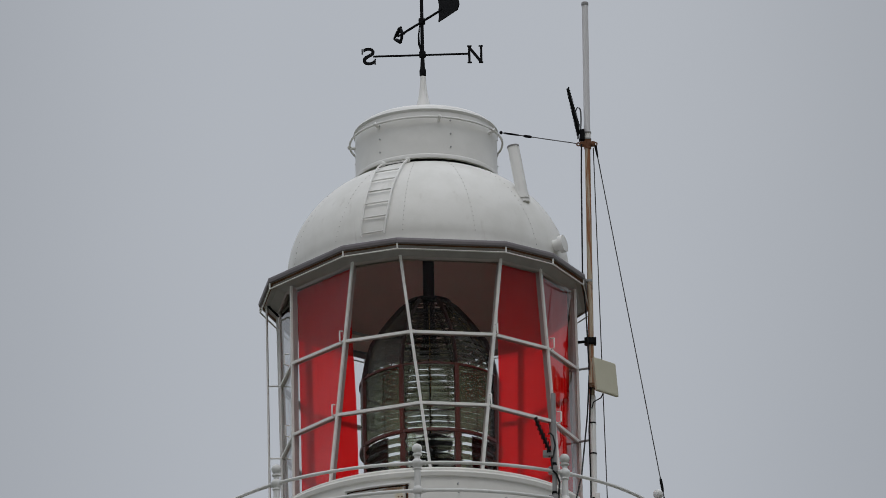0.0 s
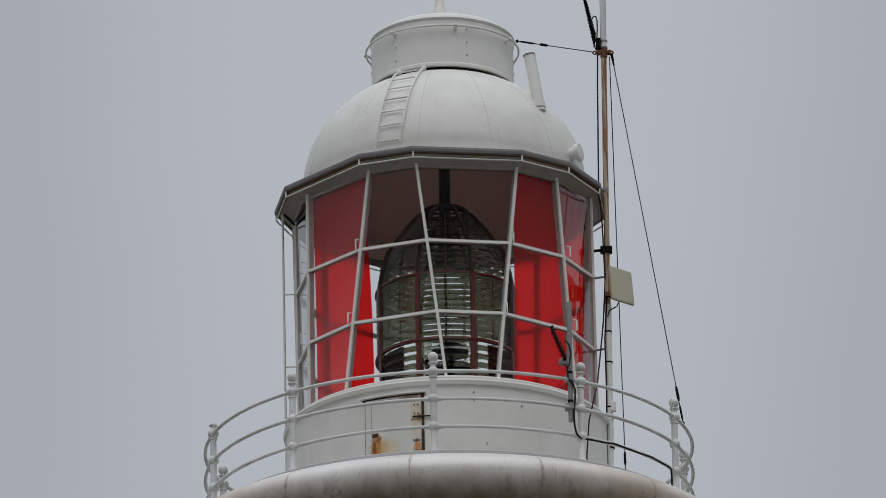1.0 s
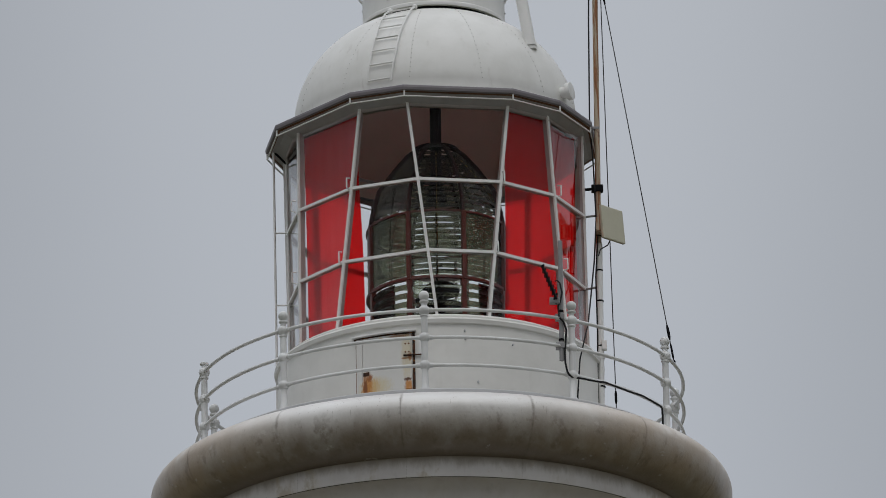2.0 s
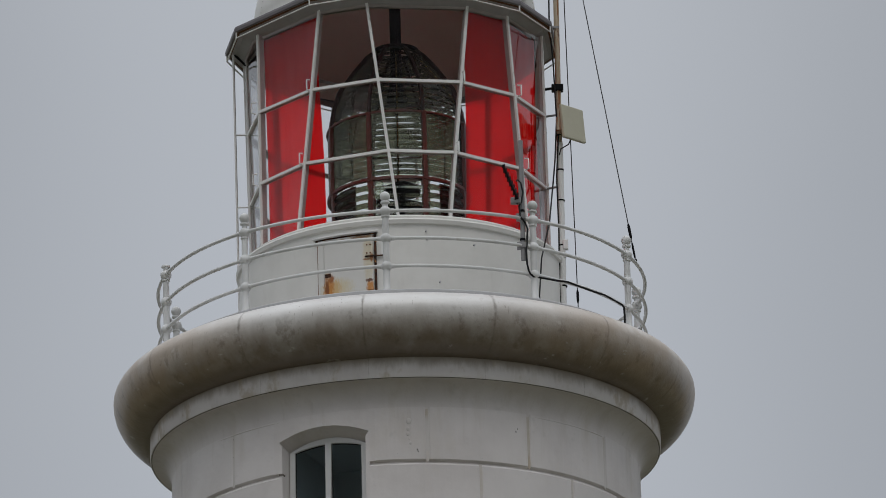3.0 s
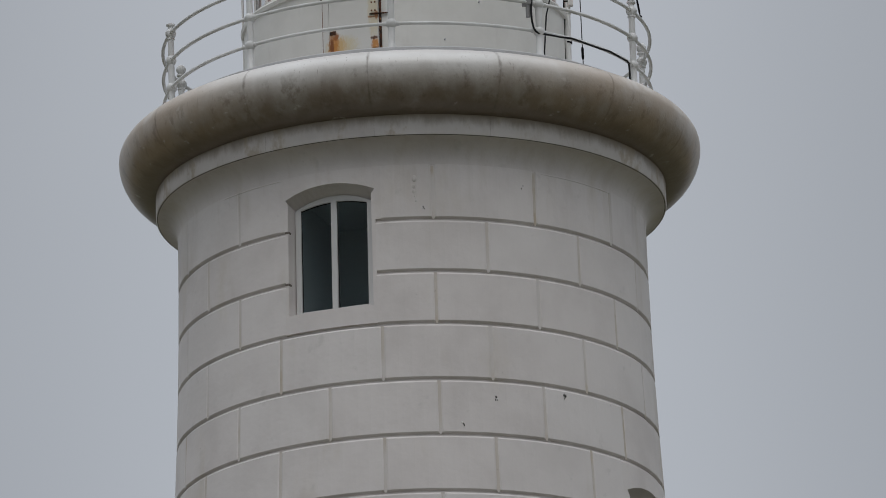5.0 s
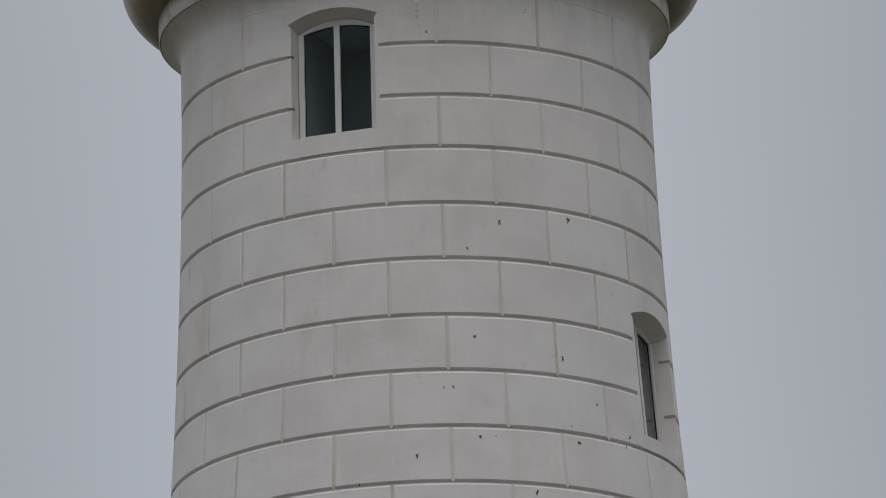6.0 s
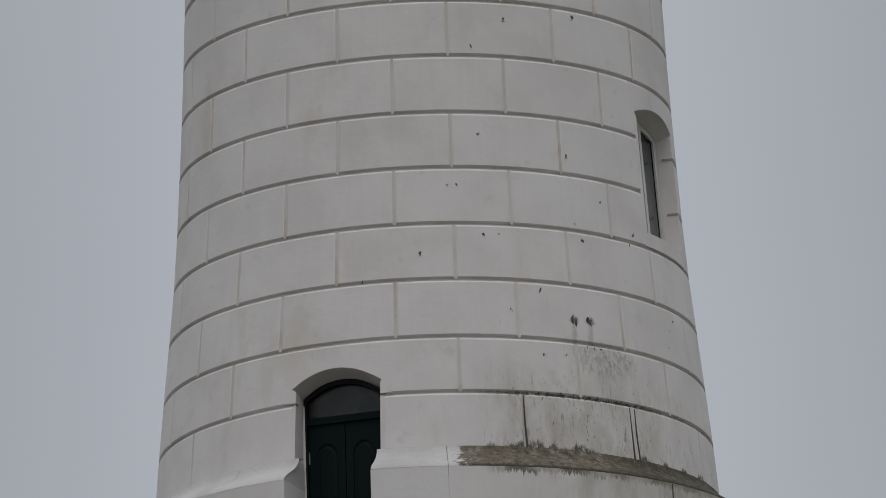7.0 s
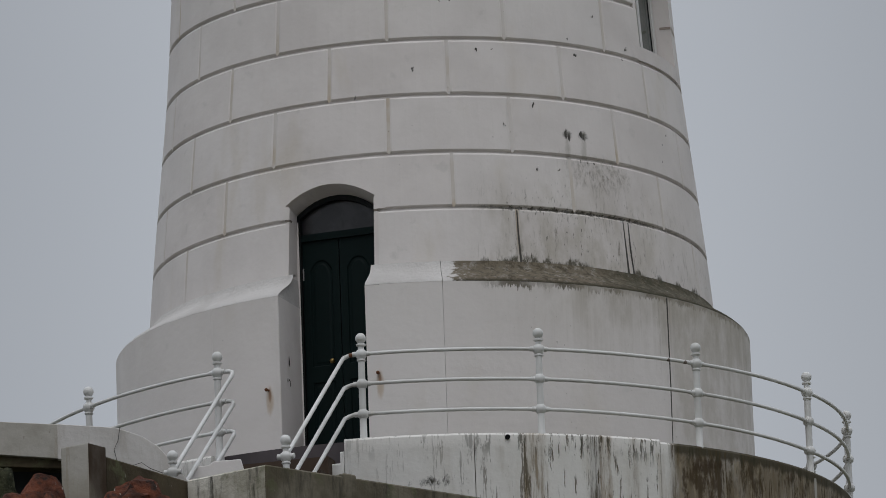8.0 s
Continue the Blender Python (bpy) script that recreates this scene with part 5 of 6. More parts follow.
def optic():
    """The Fresnel optic: an eight-sided drum and beehive of glass rings in red-brown frames, over an open cage."""
    op = thing("fresnel_optic", "beehive glass lighthouse lens in red-brown metal frames", "lighthouse lens", (0.0, 0.0, 11.295))
    bright = optic_glass("clear_optic_glass", (0.80, 0.83, 0.74), 0.55, 0.04)
    front_glass = optic_glass("dull_front_optic_glass", (0.50, 0.51, 0.43), 0.50, 0.06)
    olive = optic_glass("dusty_olive_optic_glass", (0.42, 0.43, 0.33), 0.65, 0.10)
    smoky = optic_glass("smoky_beehive_glass", (0.50, 0.475, 0.44), 0.70, 0.08)
    plate = plain("dark_brown_optic_plate", (0.050, 0.028, 0.024), (0.026, 0.017, 0.015), 0.7)

    def prof(z):
        return float(np.interp(z, (0.0, 0.80, 1.55, 1.73, 1.95, 2.22, 2.39, 2.48), (0.735, 0.74, 0.74, 0.705, 0.64, 0.45, 0.31, 0.20)))

    def prism(z, h, a, b, tilt, mat, bulge=0.010):
        """One ring segment of wedge section: its thick edge tilts down or up."""
        n = max(4, int((b - a) / 6))
        r = prof(z + h / 2)
        r0, r1 = prof(z), prof(z + h)
        section = ((r - 0.045, z + h * 0.5 + tilt), (r0 - 0.002, z), (r + bulge, z + h * 0.45), (r1 - 0.002, z + h))
        bm = bmesh.new()
        rows = [[pol(q, a + (b - a) * i / n, w) for i in range(n + 1)] for q, w in section]
        vs = grid(bm, rows + rows[:1])
        bm.faces.new([v[0] for v in vs[:4]])
        bm.faces.new([v[-1] for v in vs[:4]])
        bmesh.ops.remove_doubles(bm, verts=bm.verts, dist=1e-5)
        part("prism", mended(bm), mat, op)

    for i in range(8):
        a, b = -23.5 + 45 * i, 21.5 + 45 * i
        back, front = i in (3, 4, 5), i == 0
        mat = bright if back else (front_glass if front else olive)
        if not back:
            for k in range(11):  # the drum
                prism(0.85 + k * 0.064, 0.053 if front else 0.0625, a + 1.6, b - 1.6, 0.0, mat, 0.010 if front else 0.003)
        else:
            for k in range(7):
                prism(0.86 + k * 0.100, 0.020, a + 1.6, b - 1.6, 0.0, mat)
        for k in range(13):  # the beehive above it
            prism(1.60 + k * 0.0665, (0.026 if k < 6 else 0.050) if back else (0.050 if front else (0.050 if i == 1 else 0.066)), a + 2.0, b - 2.0, 0.022, olive if back else smoky, 0.001)
        if front or i in (1, 7):
            for k in range(5):  # thin curved prisms in the cage below
                prism(0.32 + k * 0.095, 0.034 if front else 0.062, a + 2.2, b - 2.2, -0.012, bright if front else olive)
        for levels, width, paint in (((0.80, 1.15, 1.56), 0.042, OPTICFRAME), ((1.56, 1.73, 1.95, 2.22, 2.39, 2.48), 0.028, plate)):
            pts = [pol(prof(z) + 0.012, a, z) for z in levels]
            bm = bmesh.new()
            for p, q in zip(pts, pts[1:]):
                beam(bm, p, q, width, 0.045, pol(1, a, 0))
            part("rib", mended(bm), paint, op)
        bm = bmesh.new()
        leg = [(0.0, 0.050), (0.10, 0.034), (0.30, 0.042), (0.50, 0.066), (0.64, 0.044), (0.74, 0.038), (0.80, 0.085)]
        for (z0, w0), (z1, w1) in zip(leg, leg[1:]):
            beam(bm, pol(0.735, a, z0), pol(0.735, a, z1 + 0.004), (w0 + w1) / 2, 0.045, pol(1, a, 0))
        part("leg", mended(bm), OPTICFRAME, op)
        t = (a + b) / 2 + 1.0
        pts = [pol(prof(z) - 0.050, t, z) for z in (0.84, 1.55, 1.73, 1.95, 2.22, 2.39)]
        part("upright", mended(tube(pts, 0.006, 5)), DARKFRAME_AND_SHADE if i % 2 else BRASS, op)
    for z, h, w, mat in ((0.800, 0.030, 0.020, OPTICFRAME), (1.545, 0.020, 0.016, OPTICFRAME), (2.47, 0.03, 0.03, CABLE), (0.26, 0.04, 0.03, OPTICFRAME)):
        r = prof(z)
        part("hoop", mended(revolve([(r - w, z), (r + w, z), (r + w, z + h), (r - w, z + h), (r - w, z)], n=60)), mat, op, smooth=40)
    for t0, t1, z0, z1 in ((-84, -40, 0.12, 0.795), (37, 62, 0.12, 0.795), (60, 82, 0.12, 1.75)):  # dark plates; the last is added for the darkness of glass seen edge-on
        part("plate", mended(revolve([(0.70, z0), (0.708, z0), (0.708, z1), (0.70, z1), (0.70, z0)], t0, t1, 8)), plate, op, "dark brown plate added within the side glass", smooth=40)
    part("hanger", mended(lathe(bmesh.new(), [(0.02, 1.90), (0.11, 1.92), (0.11, 1.97), (0.065, 2.15), (0.06, 2.3), (0.06, 3.6)], (0, 0, 0), 20)), BLACK, op, smooth=40)
    part("lamp_rod", mended(tube([(-0.01, 0, 1.0), (-0.01, 0, 1.92)], 0.009, 8)), BLACK, op, smooth=60)
    part("pedestal", mended(lathe(bmesh.new(), [(0.50, -1.06), (0.50, 0.02), (0.74, 0.04), (0.74, 0.10), (0.2, 0.12)], (0, 0, 0), 32)), BLACK, op, smooth=40)
    part("lamp_table", mended(lathe(bmesh.new(), [(0.05, 0.12), (0.05, 0.66), (0.26, 0.68), (0.27, 0.73), (0.08, 0.75), (0.03, 0.78), (0.03, 0.87), (0.19, 0.89), (0.20, 0.92), (0.16, 0.97), (0.08, 1.01), (0.02, 1.03)], (0.03, 0, 0), 24)), CABLE, op, smooth=40)
    part("bulb", mended(lathe(bmesh.new(), [(0.02, 0.84), (0.045, 0.90), (0.06, 0.98), (0.045, 1.05), (0.01, 1.08)], (-0.21, -0.05, -0.04), 14)), bright, op, "clear glass signal bulb", smooth=60)
    part("bulb_holder", mended(lathe(bmesh.new(), [(0.025, 0.74), (0.035, 0.76), (0.035, 0.81), (0.02, 0.82)], (-0.21, -0.05, 0.0), 12)), CABLE, op, smooth=50)


optic()

# ---------------------------------------------------------------- railings
RAILS = (0.267, 0.567, 0.865)  # heights of the three rails
POST = [(0.044, -0.045), (0.046, 0.02), (0.036, 0.035)]
for h in RAILS[:2]:
    POST += [(0.034, h - 0.045), (0.052, h - 0.025), (0.058, h), (0.052, h + 0.025), (0.034, h + 0.045)]
POST += [(0.033, 0.785), (0.044, 0.795), (0.044, 0.805), (0.036, 0.812), (0.054, 0.84), (0.060, 0.865), (0.052, 0.89), (0.030, 0.908), (0.028, 0.935), (0.047, 0.948), (0.047, 0.962), (0.026, 0.972)]


def baluster(parent, at, deg, holder=None):
    post = part("post", lathe(bmesh.new(), POST, (0, 0, 0), 12), RAIL, parent, smooth=35)
    post.matrix_basis = Matrix.Translation(at) @ facing(deg)
    part("finial", ball(bmesh.new(), (0, 0, 1.020), 0.053), RAIL, post, smooth=60)
    for z in RAILS:
        bm = tube([(-0.085, 0.003, z), (0.085, 0.003, z)], [0.026, 0.026], 8)
        part("socket", mended(bm), RAIL, post, smooth=60)
    return post


def copy_post(post, parent, at, deg):
    p = copy_thing(post, Matrix.Translation(at) @ facing(deg))
    p.parent = parent
    return p


def level(t):
    return 0.0


def ring_railing(name, label, r, z, posts, spans, group="", bare=None, settle=level):
    """A ring of posts and rails; settle: how far the posts stand above or below the level z at an angle."""
    rail = thing(name, label, "railing", (0, 0, z), group=group)
    first = None
    for t in posts:
        if first is None and t != bare:
            first = baluster(rail, pol(r, t, settle(t)), t)
        else:
            p = copy_post(first, rail, pol(r, t, settle(t)), t)
            if t == bare:
                p["label"] = "post that has lost its ball finial"
                for ch in list(p.children):
                    if ch.name.startswith("finial"):
                        bpy.data.objects.remove(ch)
    for a, b in spans:
        n = max(3, int((b - a) / 3))
        for h in RAILS:
            part("rail", mended(tube([pol(r, a + (b - a) * i / n, h + settle(a + (b - a) * i / n)) for i in range(n + 1)], 0.019, 8)), RAIL, rail, smooth=60)
    return rail


g_posts = [-3.3, 32.2, 66.6] + [104.0 + 36.4 * i for i in range(5)] + [286.6, 321.3]
ring_railing("gallery_railing", "white cast-iron gallery railing with ball finials and three rails", 2.553, 10.229, g_posts, [(a, b) for a, b in zip(g_posts, g_posts[1:] + [g_posts[0] + 360])], bare=g_posts[8])

# ---------------------------------------------------------------- terrace, stairs and parapets
terrace = tagged(new("terrace"), "round rendered terrace wall, white paint streaked with dark runs", "terrace", kind="structure")
t_joints = [-12.2, 5.0, 31.0, 62.0, 110.0, 160.0, 210.0, 260.0, 328.8]
for a, b in zip(t_joints, t_joints[1:]):
    d = -0.022 if a >= 31 and b < 200 else 0.0
    part("wall_panel", revolve([(4.0, -2.9), (4.22, -2.9), (4.22, -0.165 + d), (4.2225, -0.157 + d), (4.224, -0.04 + d), (4.210, -0.018 + d), (2.3, -0.015 + d)], a + 0.05, b - 0.05, max(6, int((b - a) / 3)), caps=True), TERRACE, terrace, smooth=30)
for t0, top in ((-12.75, -0.137), (-14.25, -0.25)):
    bm = revolve([(3.6, -2.9), (4.215, -2.9), (4.215, top - 0.012), (4.203, top), (3.6, top)], t0, -12.2, 3, caps=True)
    part("end_step", mended(bm), TERRACE, terrace, smooth=30)
run = bmesh.new()
grid(run, [[pol(4.223, 62.3 - 0.30 - w, z), pol(4.2245, 62.3, z), pol(4.223, 62.3 + 0.32 + w, z)] for z, w in ((-0.10, 0.02), (-0.22, 0.10), (-0.40, 0.02), (-0.62, 0.08), (-0.90, 0.0), (-1.30, 0.04))])
part("paint_run", mended(run), WASH, terrace, "pale run of paint below a railing post")
bm = tube([pol(4.20, 9.4, -0.065), pol(4.245, 9.4, -0.065)], 0.024, 12)
part("weep_pipe", mended(bm), BLACK, terrace, "short black drain pipe end", smooth=50)
# unseen sheet over the terrace top, dark to cut the light bounced upwards
FLOOR = old_concrete("dark_paved_floor_concrete", (0.19, 0.18, 0.16), (0.12, 0.11, 0.095), 0.4)
for a, b in ((-11.5, 140.0), (140.0, 328.0)):
    tagged(part("terrace_floor", revolve([(4.08, -0.012), (4.06, -0.0105), (2.3, -0.010)], a, b, 60), FLOOR, None, smooth=30), "dark grey concrete floor of the terrace", "floor", kind="structure")
bm = revolve([(4.10, -2.9), (4.10, -0.02), (2.3, -0.015)], -31.2, -12.2, 8)
tagged(part("landing", bm, SILL, None, smooth=30), "dark weathered stone landing before the door", "landing", kind="structure")

t_posts = [-9.6, 14.2, 38.0, 62.5, 89.5, 112.0, 136.0, 160.0, 184.0, 208.0, 232.0, 256.0, 280.0, 305.0, 329.7]


def settled(t):
    """The old railing has sunk a little at its sides."""
    return float(np.interp((t + 180) % 360 - 180, (-90, -55, -30, -9.6, 14.2, 38, 62.5, 89.5), (-0.01, -0.02, 0.003, 0.016, 0.020, -0.004, -0.022, -0.004)))


terrace_rail = ring_railing("terrace_railing", "white cast-iron terrace railing with ball finials and three rails", 4.170, -0.058, t_posts, list(zip(t_posts, t_posts[1:])), settle=settled)


for t0, t1 in ((33.0, 33.6), (35.7, 36.4)):
    part("worn_patch", mended(tube([pol(4.172, t0 + (t1 - t0) * i / 3, 0.8605 + settled(t0)) for i in range(4)], [0.012, 0.0183, 0.0182, 0.012], 8)), WORN, terrace_rail, "dark iron showing through the rail paint", smooth=60)


def stair():
    """A flight going down radially from the door, with its pipe handrails."""
    d = pol(1, -16.0, 0)
    side = Vector((d.y, -d.x, 0)) * -1  # to the viewer's right
    if side.x < 0:
        side = -side
    st = tagged(new("stairs"), "brown-stained concrete steps down from the door", "stairs", kind="structure")
    for k in range(9):
        z = -0.02 - 0.18 * (k + 1)
        a = pol(4.05, -20.3, 0) + d * 0.27 * k
        bm = bmesh.new()
        rows = []
        for q in (a, a + d * 0.30):
            rows.append([q - side * 0.74 + Vector((0, 0, z)), q + side * 0.46 + Vector((0, 0, z))])
        lo = [[p - Vector((0, 0, p.z + 2.8)) for p in row] for row in rows]
        vs = grid(bm, [lo[0], rows[0], rows[1], lo[1]])
        bm.faces.new([v[0] for v in vs])
        bm.faces.new([v[1] for v in vs])
        part("step", mended(bm), BROWN, st)
    for s, t in ((1, -9.6), (-1, -30.3)):
        hr = thing("stair_handrail", "white pipe handrail in three lines down the steps", "handrail", pol(4.17, t, -0.058 + settled(t)), group="stair handrails")
        for h in RAILS:
            p0 = Vector((0, 0, h))
            if s > 0:
                path = [p0, p0 - side * 0.10, p0 - side * 0.145 + Vector((0, 0, -0.012)), p0 - side * 0.17 + d * 0.05 + Vector((0, 0, -0.04))]
                p1 = path[-1]
            else:
                path = [p0, p0 + side * 0.115, p0 + side * 0.150 + d * 0.01 + Vector((0, 0, -0.01)), p0 + side * 0.165 + d * 0.04 + Vector((0, 0, -0.045))]
                p1 = path[-1]
            part("rail", mended(tube(path + [p1 + d * 1.95 + Vector((0, 0, -1.35))], 0.021, 8)), RAIL, hr, smooth=60)
        if s > 0:
            part("rust_patch", mended(tube([Vector((0, 0, 0.865)) - side * 0.075, Vector((0, 0, 0.865)) - side * 0.12 + Vector((0, 0, -0.004))], 0.0225, 8)), RUST, hr, "rust on the bend", smooth=60)
        low = baluster(hr, p1 + d * 1.98 + Vector((0, 0, -1.37 - 0.865)), -16.0)


stair()


def wall_block(name, foot, top0, top1, low, thick, mat, label, category="wall"):
    """A straight wall between two plan points, its top running from top0 to top1."""
    (x0, y0), (x1, y1) = foot
    u = Vector((x1 - x0, y1 - y0, 0)).normalized()
    v = Vector((-u.y, u.x, 0)) * thick
    bm = bmesh.new()
    a, b = Vector((x0, y0, 0)), Vector((x1, y1, 0))
    rows = []
    for p, top in ((a, top0), (b, top1)):
        rows.append([p + Vector((0, 0, low)), p + Vector((0, 0, top)), p + v + Vector((0, 0, top)), p + v + Vector((0, 0, low))])
    vs = grid(bm, rows, True)
    bm.faces.new(vs[0])
    bm.faces.new(vs[1])
    mended(bm)
    bmesh.ops.bevel(bm, geom=bm.edges[:], offset=0.015, segments=1, affect="EDGES")
    return tagged(part(name, mended(bm), mat, None), label, category, kind="structure")


def outline_block(name, outline, y, thick, mat, label, category="wall", lean=0.0):
    """A thick wall with an uneven top: its (x, z) outline in the plane y, carried back by thick; lean: how far y grows per metre of x."""
    bm = bmesh.new()
    rows = [[(x, y + lean * x + o, z) for x, z in outline] for o in (0.0, thick)]
    vs = grid(bm, rows, True)
    bm.faces.new(vs[0][::-1])
    bm.faces.new(vs[1])
    mended(bm)
    bmesh.ops.bevel(bm, geom=bm.edges[:], offset=0.006, segments=1, affect="EDGES")
    return tagged(part(name, mended(bm), mat, None), label, category, kind="structure")


def forecourt():
    """Parapets round the foot of the steps, the white flank wall, the slab and gate pier beside them."""
    wall_block("parapet_wall", ((-1.585, -7.2), (0.75, -5.02)), -0.92, -0.90, -3.6, 0.22, CONCRETE, "dark weathered concrete parapet before the steps")
    wall_block("parapet_return", ((-2.35, -6.45), (-1.588, -7.197)), -0.88, -0.92, -3.6, 0.22, RETURN, "weathered concrete parapet return streaked by rain")
    wall_block("parapet_flank", ((-3.06, -7.477), (-2.29, -6.36)), -0.85, -0.885, -3.6, 0.22, FLANK, "mossy tan concrete flank wall beside the steps")
    wall_block("parapet_pilaster", ((-0.872, -6.55), (-0.752, -6.438)), -0.882, -0.884, -3.6, 0.25, CONCRETE, "narrow concrete pilaster standing proud of the parapet")
    bm = box(bmesh.new(), -0.32, 0.0, 0.0, 0.27, -3.6, -0.778, bevel=0.012)
    bmesh.ops.transform(bm, matrix=Matrix.Translation((-3.207, -7.75, 0)) @ Matrix.Rotation(radians(-35), 4, "Z"), verts=bm.verts)
    tagged(part("gate_pier", bm, PIER, None), "square white-washed pier at the end of the parapet", "pier", kind="structure")
    outline_block("flank_wall", [(-3.60, -0.40), (-3.02, -0.45), (-3.0, -2.9), (-2.0, -2.9), (-2.36, -0.66), (-2.64, -0.308), (-2.80, -0.20), (-3.037, -0.111), (-3.60, -0.055)], -5.4, 0.25, FRESH, "white rendered wall falling beside the steps")
    outline_block("roof_slab", [(-9.0, 0.15), (-3.59, -0.394), (-3.59, -0.060), (-9.0, 0.40)], -5.4, 0.22, WASH, "white rendered edge of a flat roof slab", "roof slab")
    outline_block("slab_beam", [(-9.0, -0.12), (-3.56, -0.478), (-3.56, -0.38), (-9.0, 0.17)], -5.34, 0.2, FLANK, "dark concrete beam under the roof slab edge", "beam")
    # near-black colour here stands for the deep shade of the opening
    outline_block("recess_shade_wall", [(-9.0, -3.2), (-3.02, -3.2), (-3.02, -0.12), (-9.0, -0.02)], -5.0, 0.25, DARKFRAME_AND_SHADE, "near-black wall standing for the shade in the recess under the roof slab")
    outline_block("stair_kerb", [(-2.42, -2.8), (-1.84, -2.8), (-1.84, -0.46), (-1.87, -0.35), (-2.13, -0.362), (-2.18, -0.40), (-2.33, -0.41), (-2.42, -0.56)], -4.9, 0.22, WALL, "thickly painted white kerb at the side of the steps", "kerb")
    tagged(part("loose_wire", mended(tube([(-3.0, -5.42, -0.12), (-3.02, -5.43, -0.25), (-3.06, -5.43, -0.33), (-3.03, -5.43, -0.46), (-2.9, -5.44, -0.50), (-2.8, -5.44, -0.47), (-2.72, -5.44, -0.53), (-2.6, -5.44, -0.58)], 0.003, 5)), CABLE, None), "thin loose dark wire hanging on the white wall", "wire")


forecourt()


def rock(name, at, size, seed, label, mat=ROCK):
    bm = bmesh.new()
    bmesh.ops.create_icosphere(bm, subdivisions=4, radius=1.0)
    off = Vector((seed * 7.3, seed * 3.1, seed * 1.7))
    for v in bm.verts:
        p = v.co.copy()
        d = 1 + 0.42 * noise.noise(p * 1.3 + off) + 0.20 * noise.noise(p * 3.1 + off) + 0.08 * noise.noise(p * 8 + off)
        q = p * d
        step = 0.22
        q.z = q.z * 0.6 + 0.4 * round(q.z / step) * step
        v.co = Vector((q.x * size[0], q.y * size[1], q.z * size[2]))
    ob = part(name, bm, mat, None, smooth=35)
    ob.matrix_basis = Matrix.Translation(at) @ Matrix.Rotation(seed * 1.3, 4, "Z")
    return tagged(ob, label, "rock", "rocks before the parapet")


rock("rock", (-3.64, -8.35, -1.80), (0.54, 0.36, 0.47), 1, "rough red-brown sandstone boulder below the pier")
rock("rock", (-2.80, -8.3, -1.72), (0.42, 0.34, 0.40), 2, "rough red-brown sandstone boulder below the flank wall")
rock("rock", (-4.5, -8.2, -2.4), (0.7, 0.6, 0.75), 3, "rough red-brown sandstone boulder")
k = Mat("lichened_grey_stone", 0.95)
k.b.inputs["Specular IOR Level"].default_value = 0.2
k.color(k.mix(k.mix((0.018, 0.020, 0.011), (0.045, 0.047, 0.026), k.step(k.noise(9, 7), 0.4, 0.6)), (0.16, 0.15, 0.10), k.step(k.noise(26, 6, (1, 1, 1), 0.7), 0.60, 0.68)))
k.bump(k.noise(16, 7), 0.9, 0.04)
rock("rock", (-4.24, -6.0, -1.05), (0.24, 0.20, 0.50), 12, "grey-green lichened rock under the roof slab", k.m)
for k in range(7):
    rock("rock", (-5.6 + 1.55 * k, -9.3 - 0.4 * (k % 3), -3.2 - 0.12 * (k % 2)), (0.7, 0.6, 0.6), 4 + k, "rough red-brown sandstone boulder on the slope")


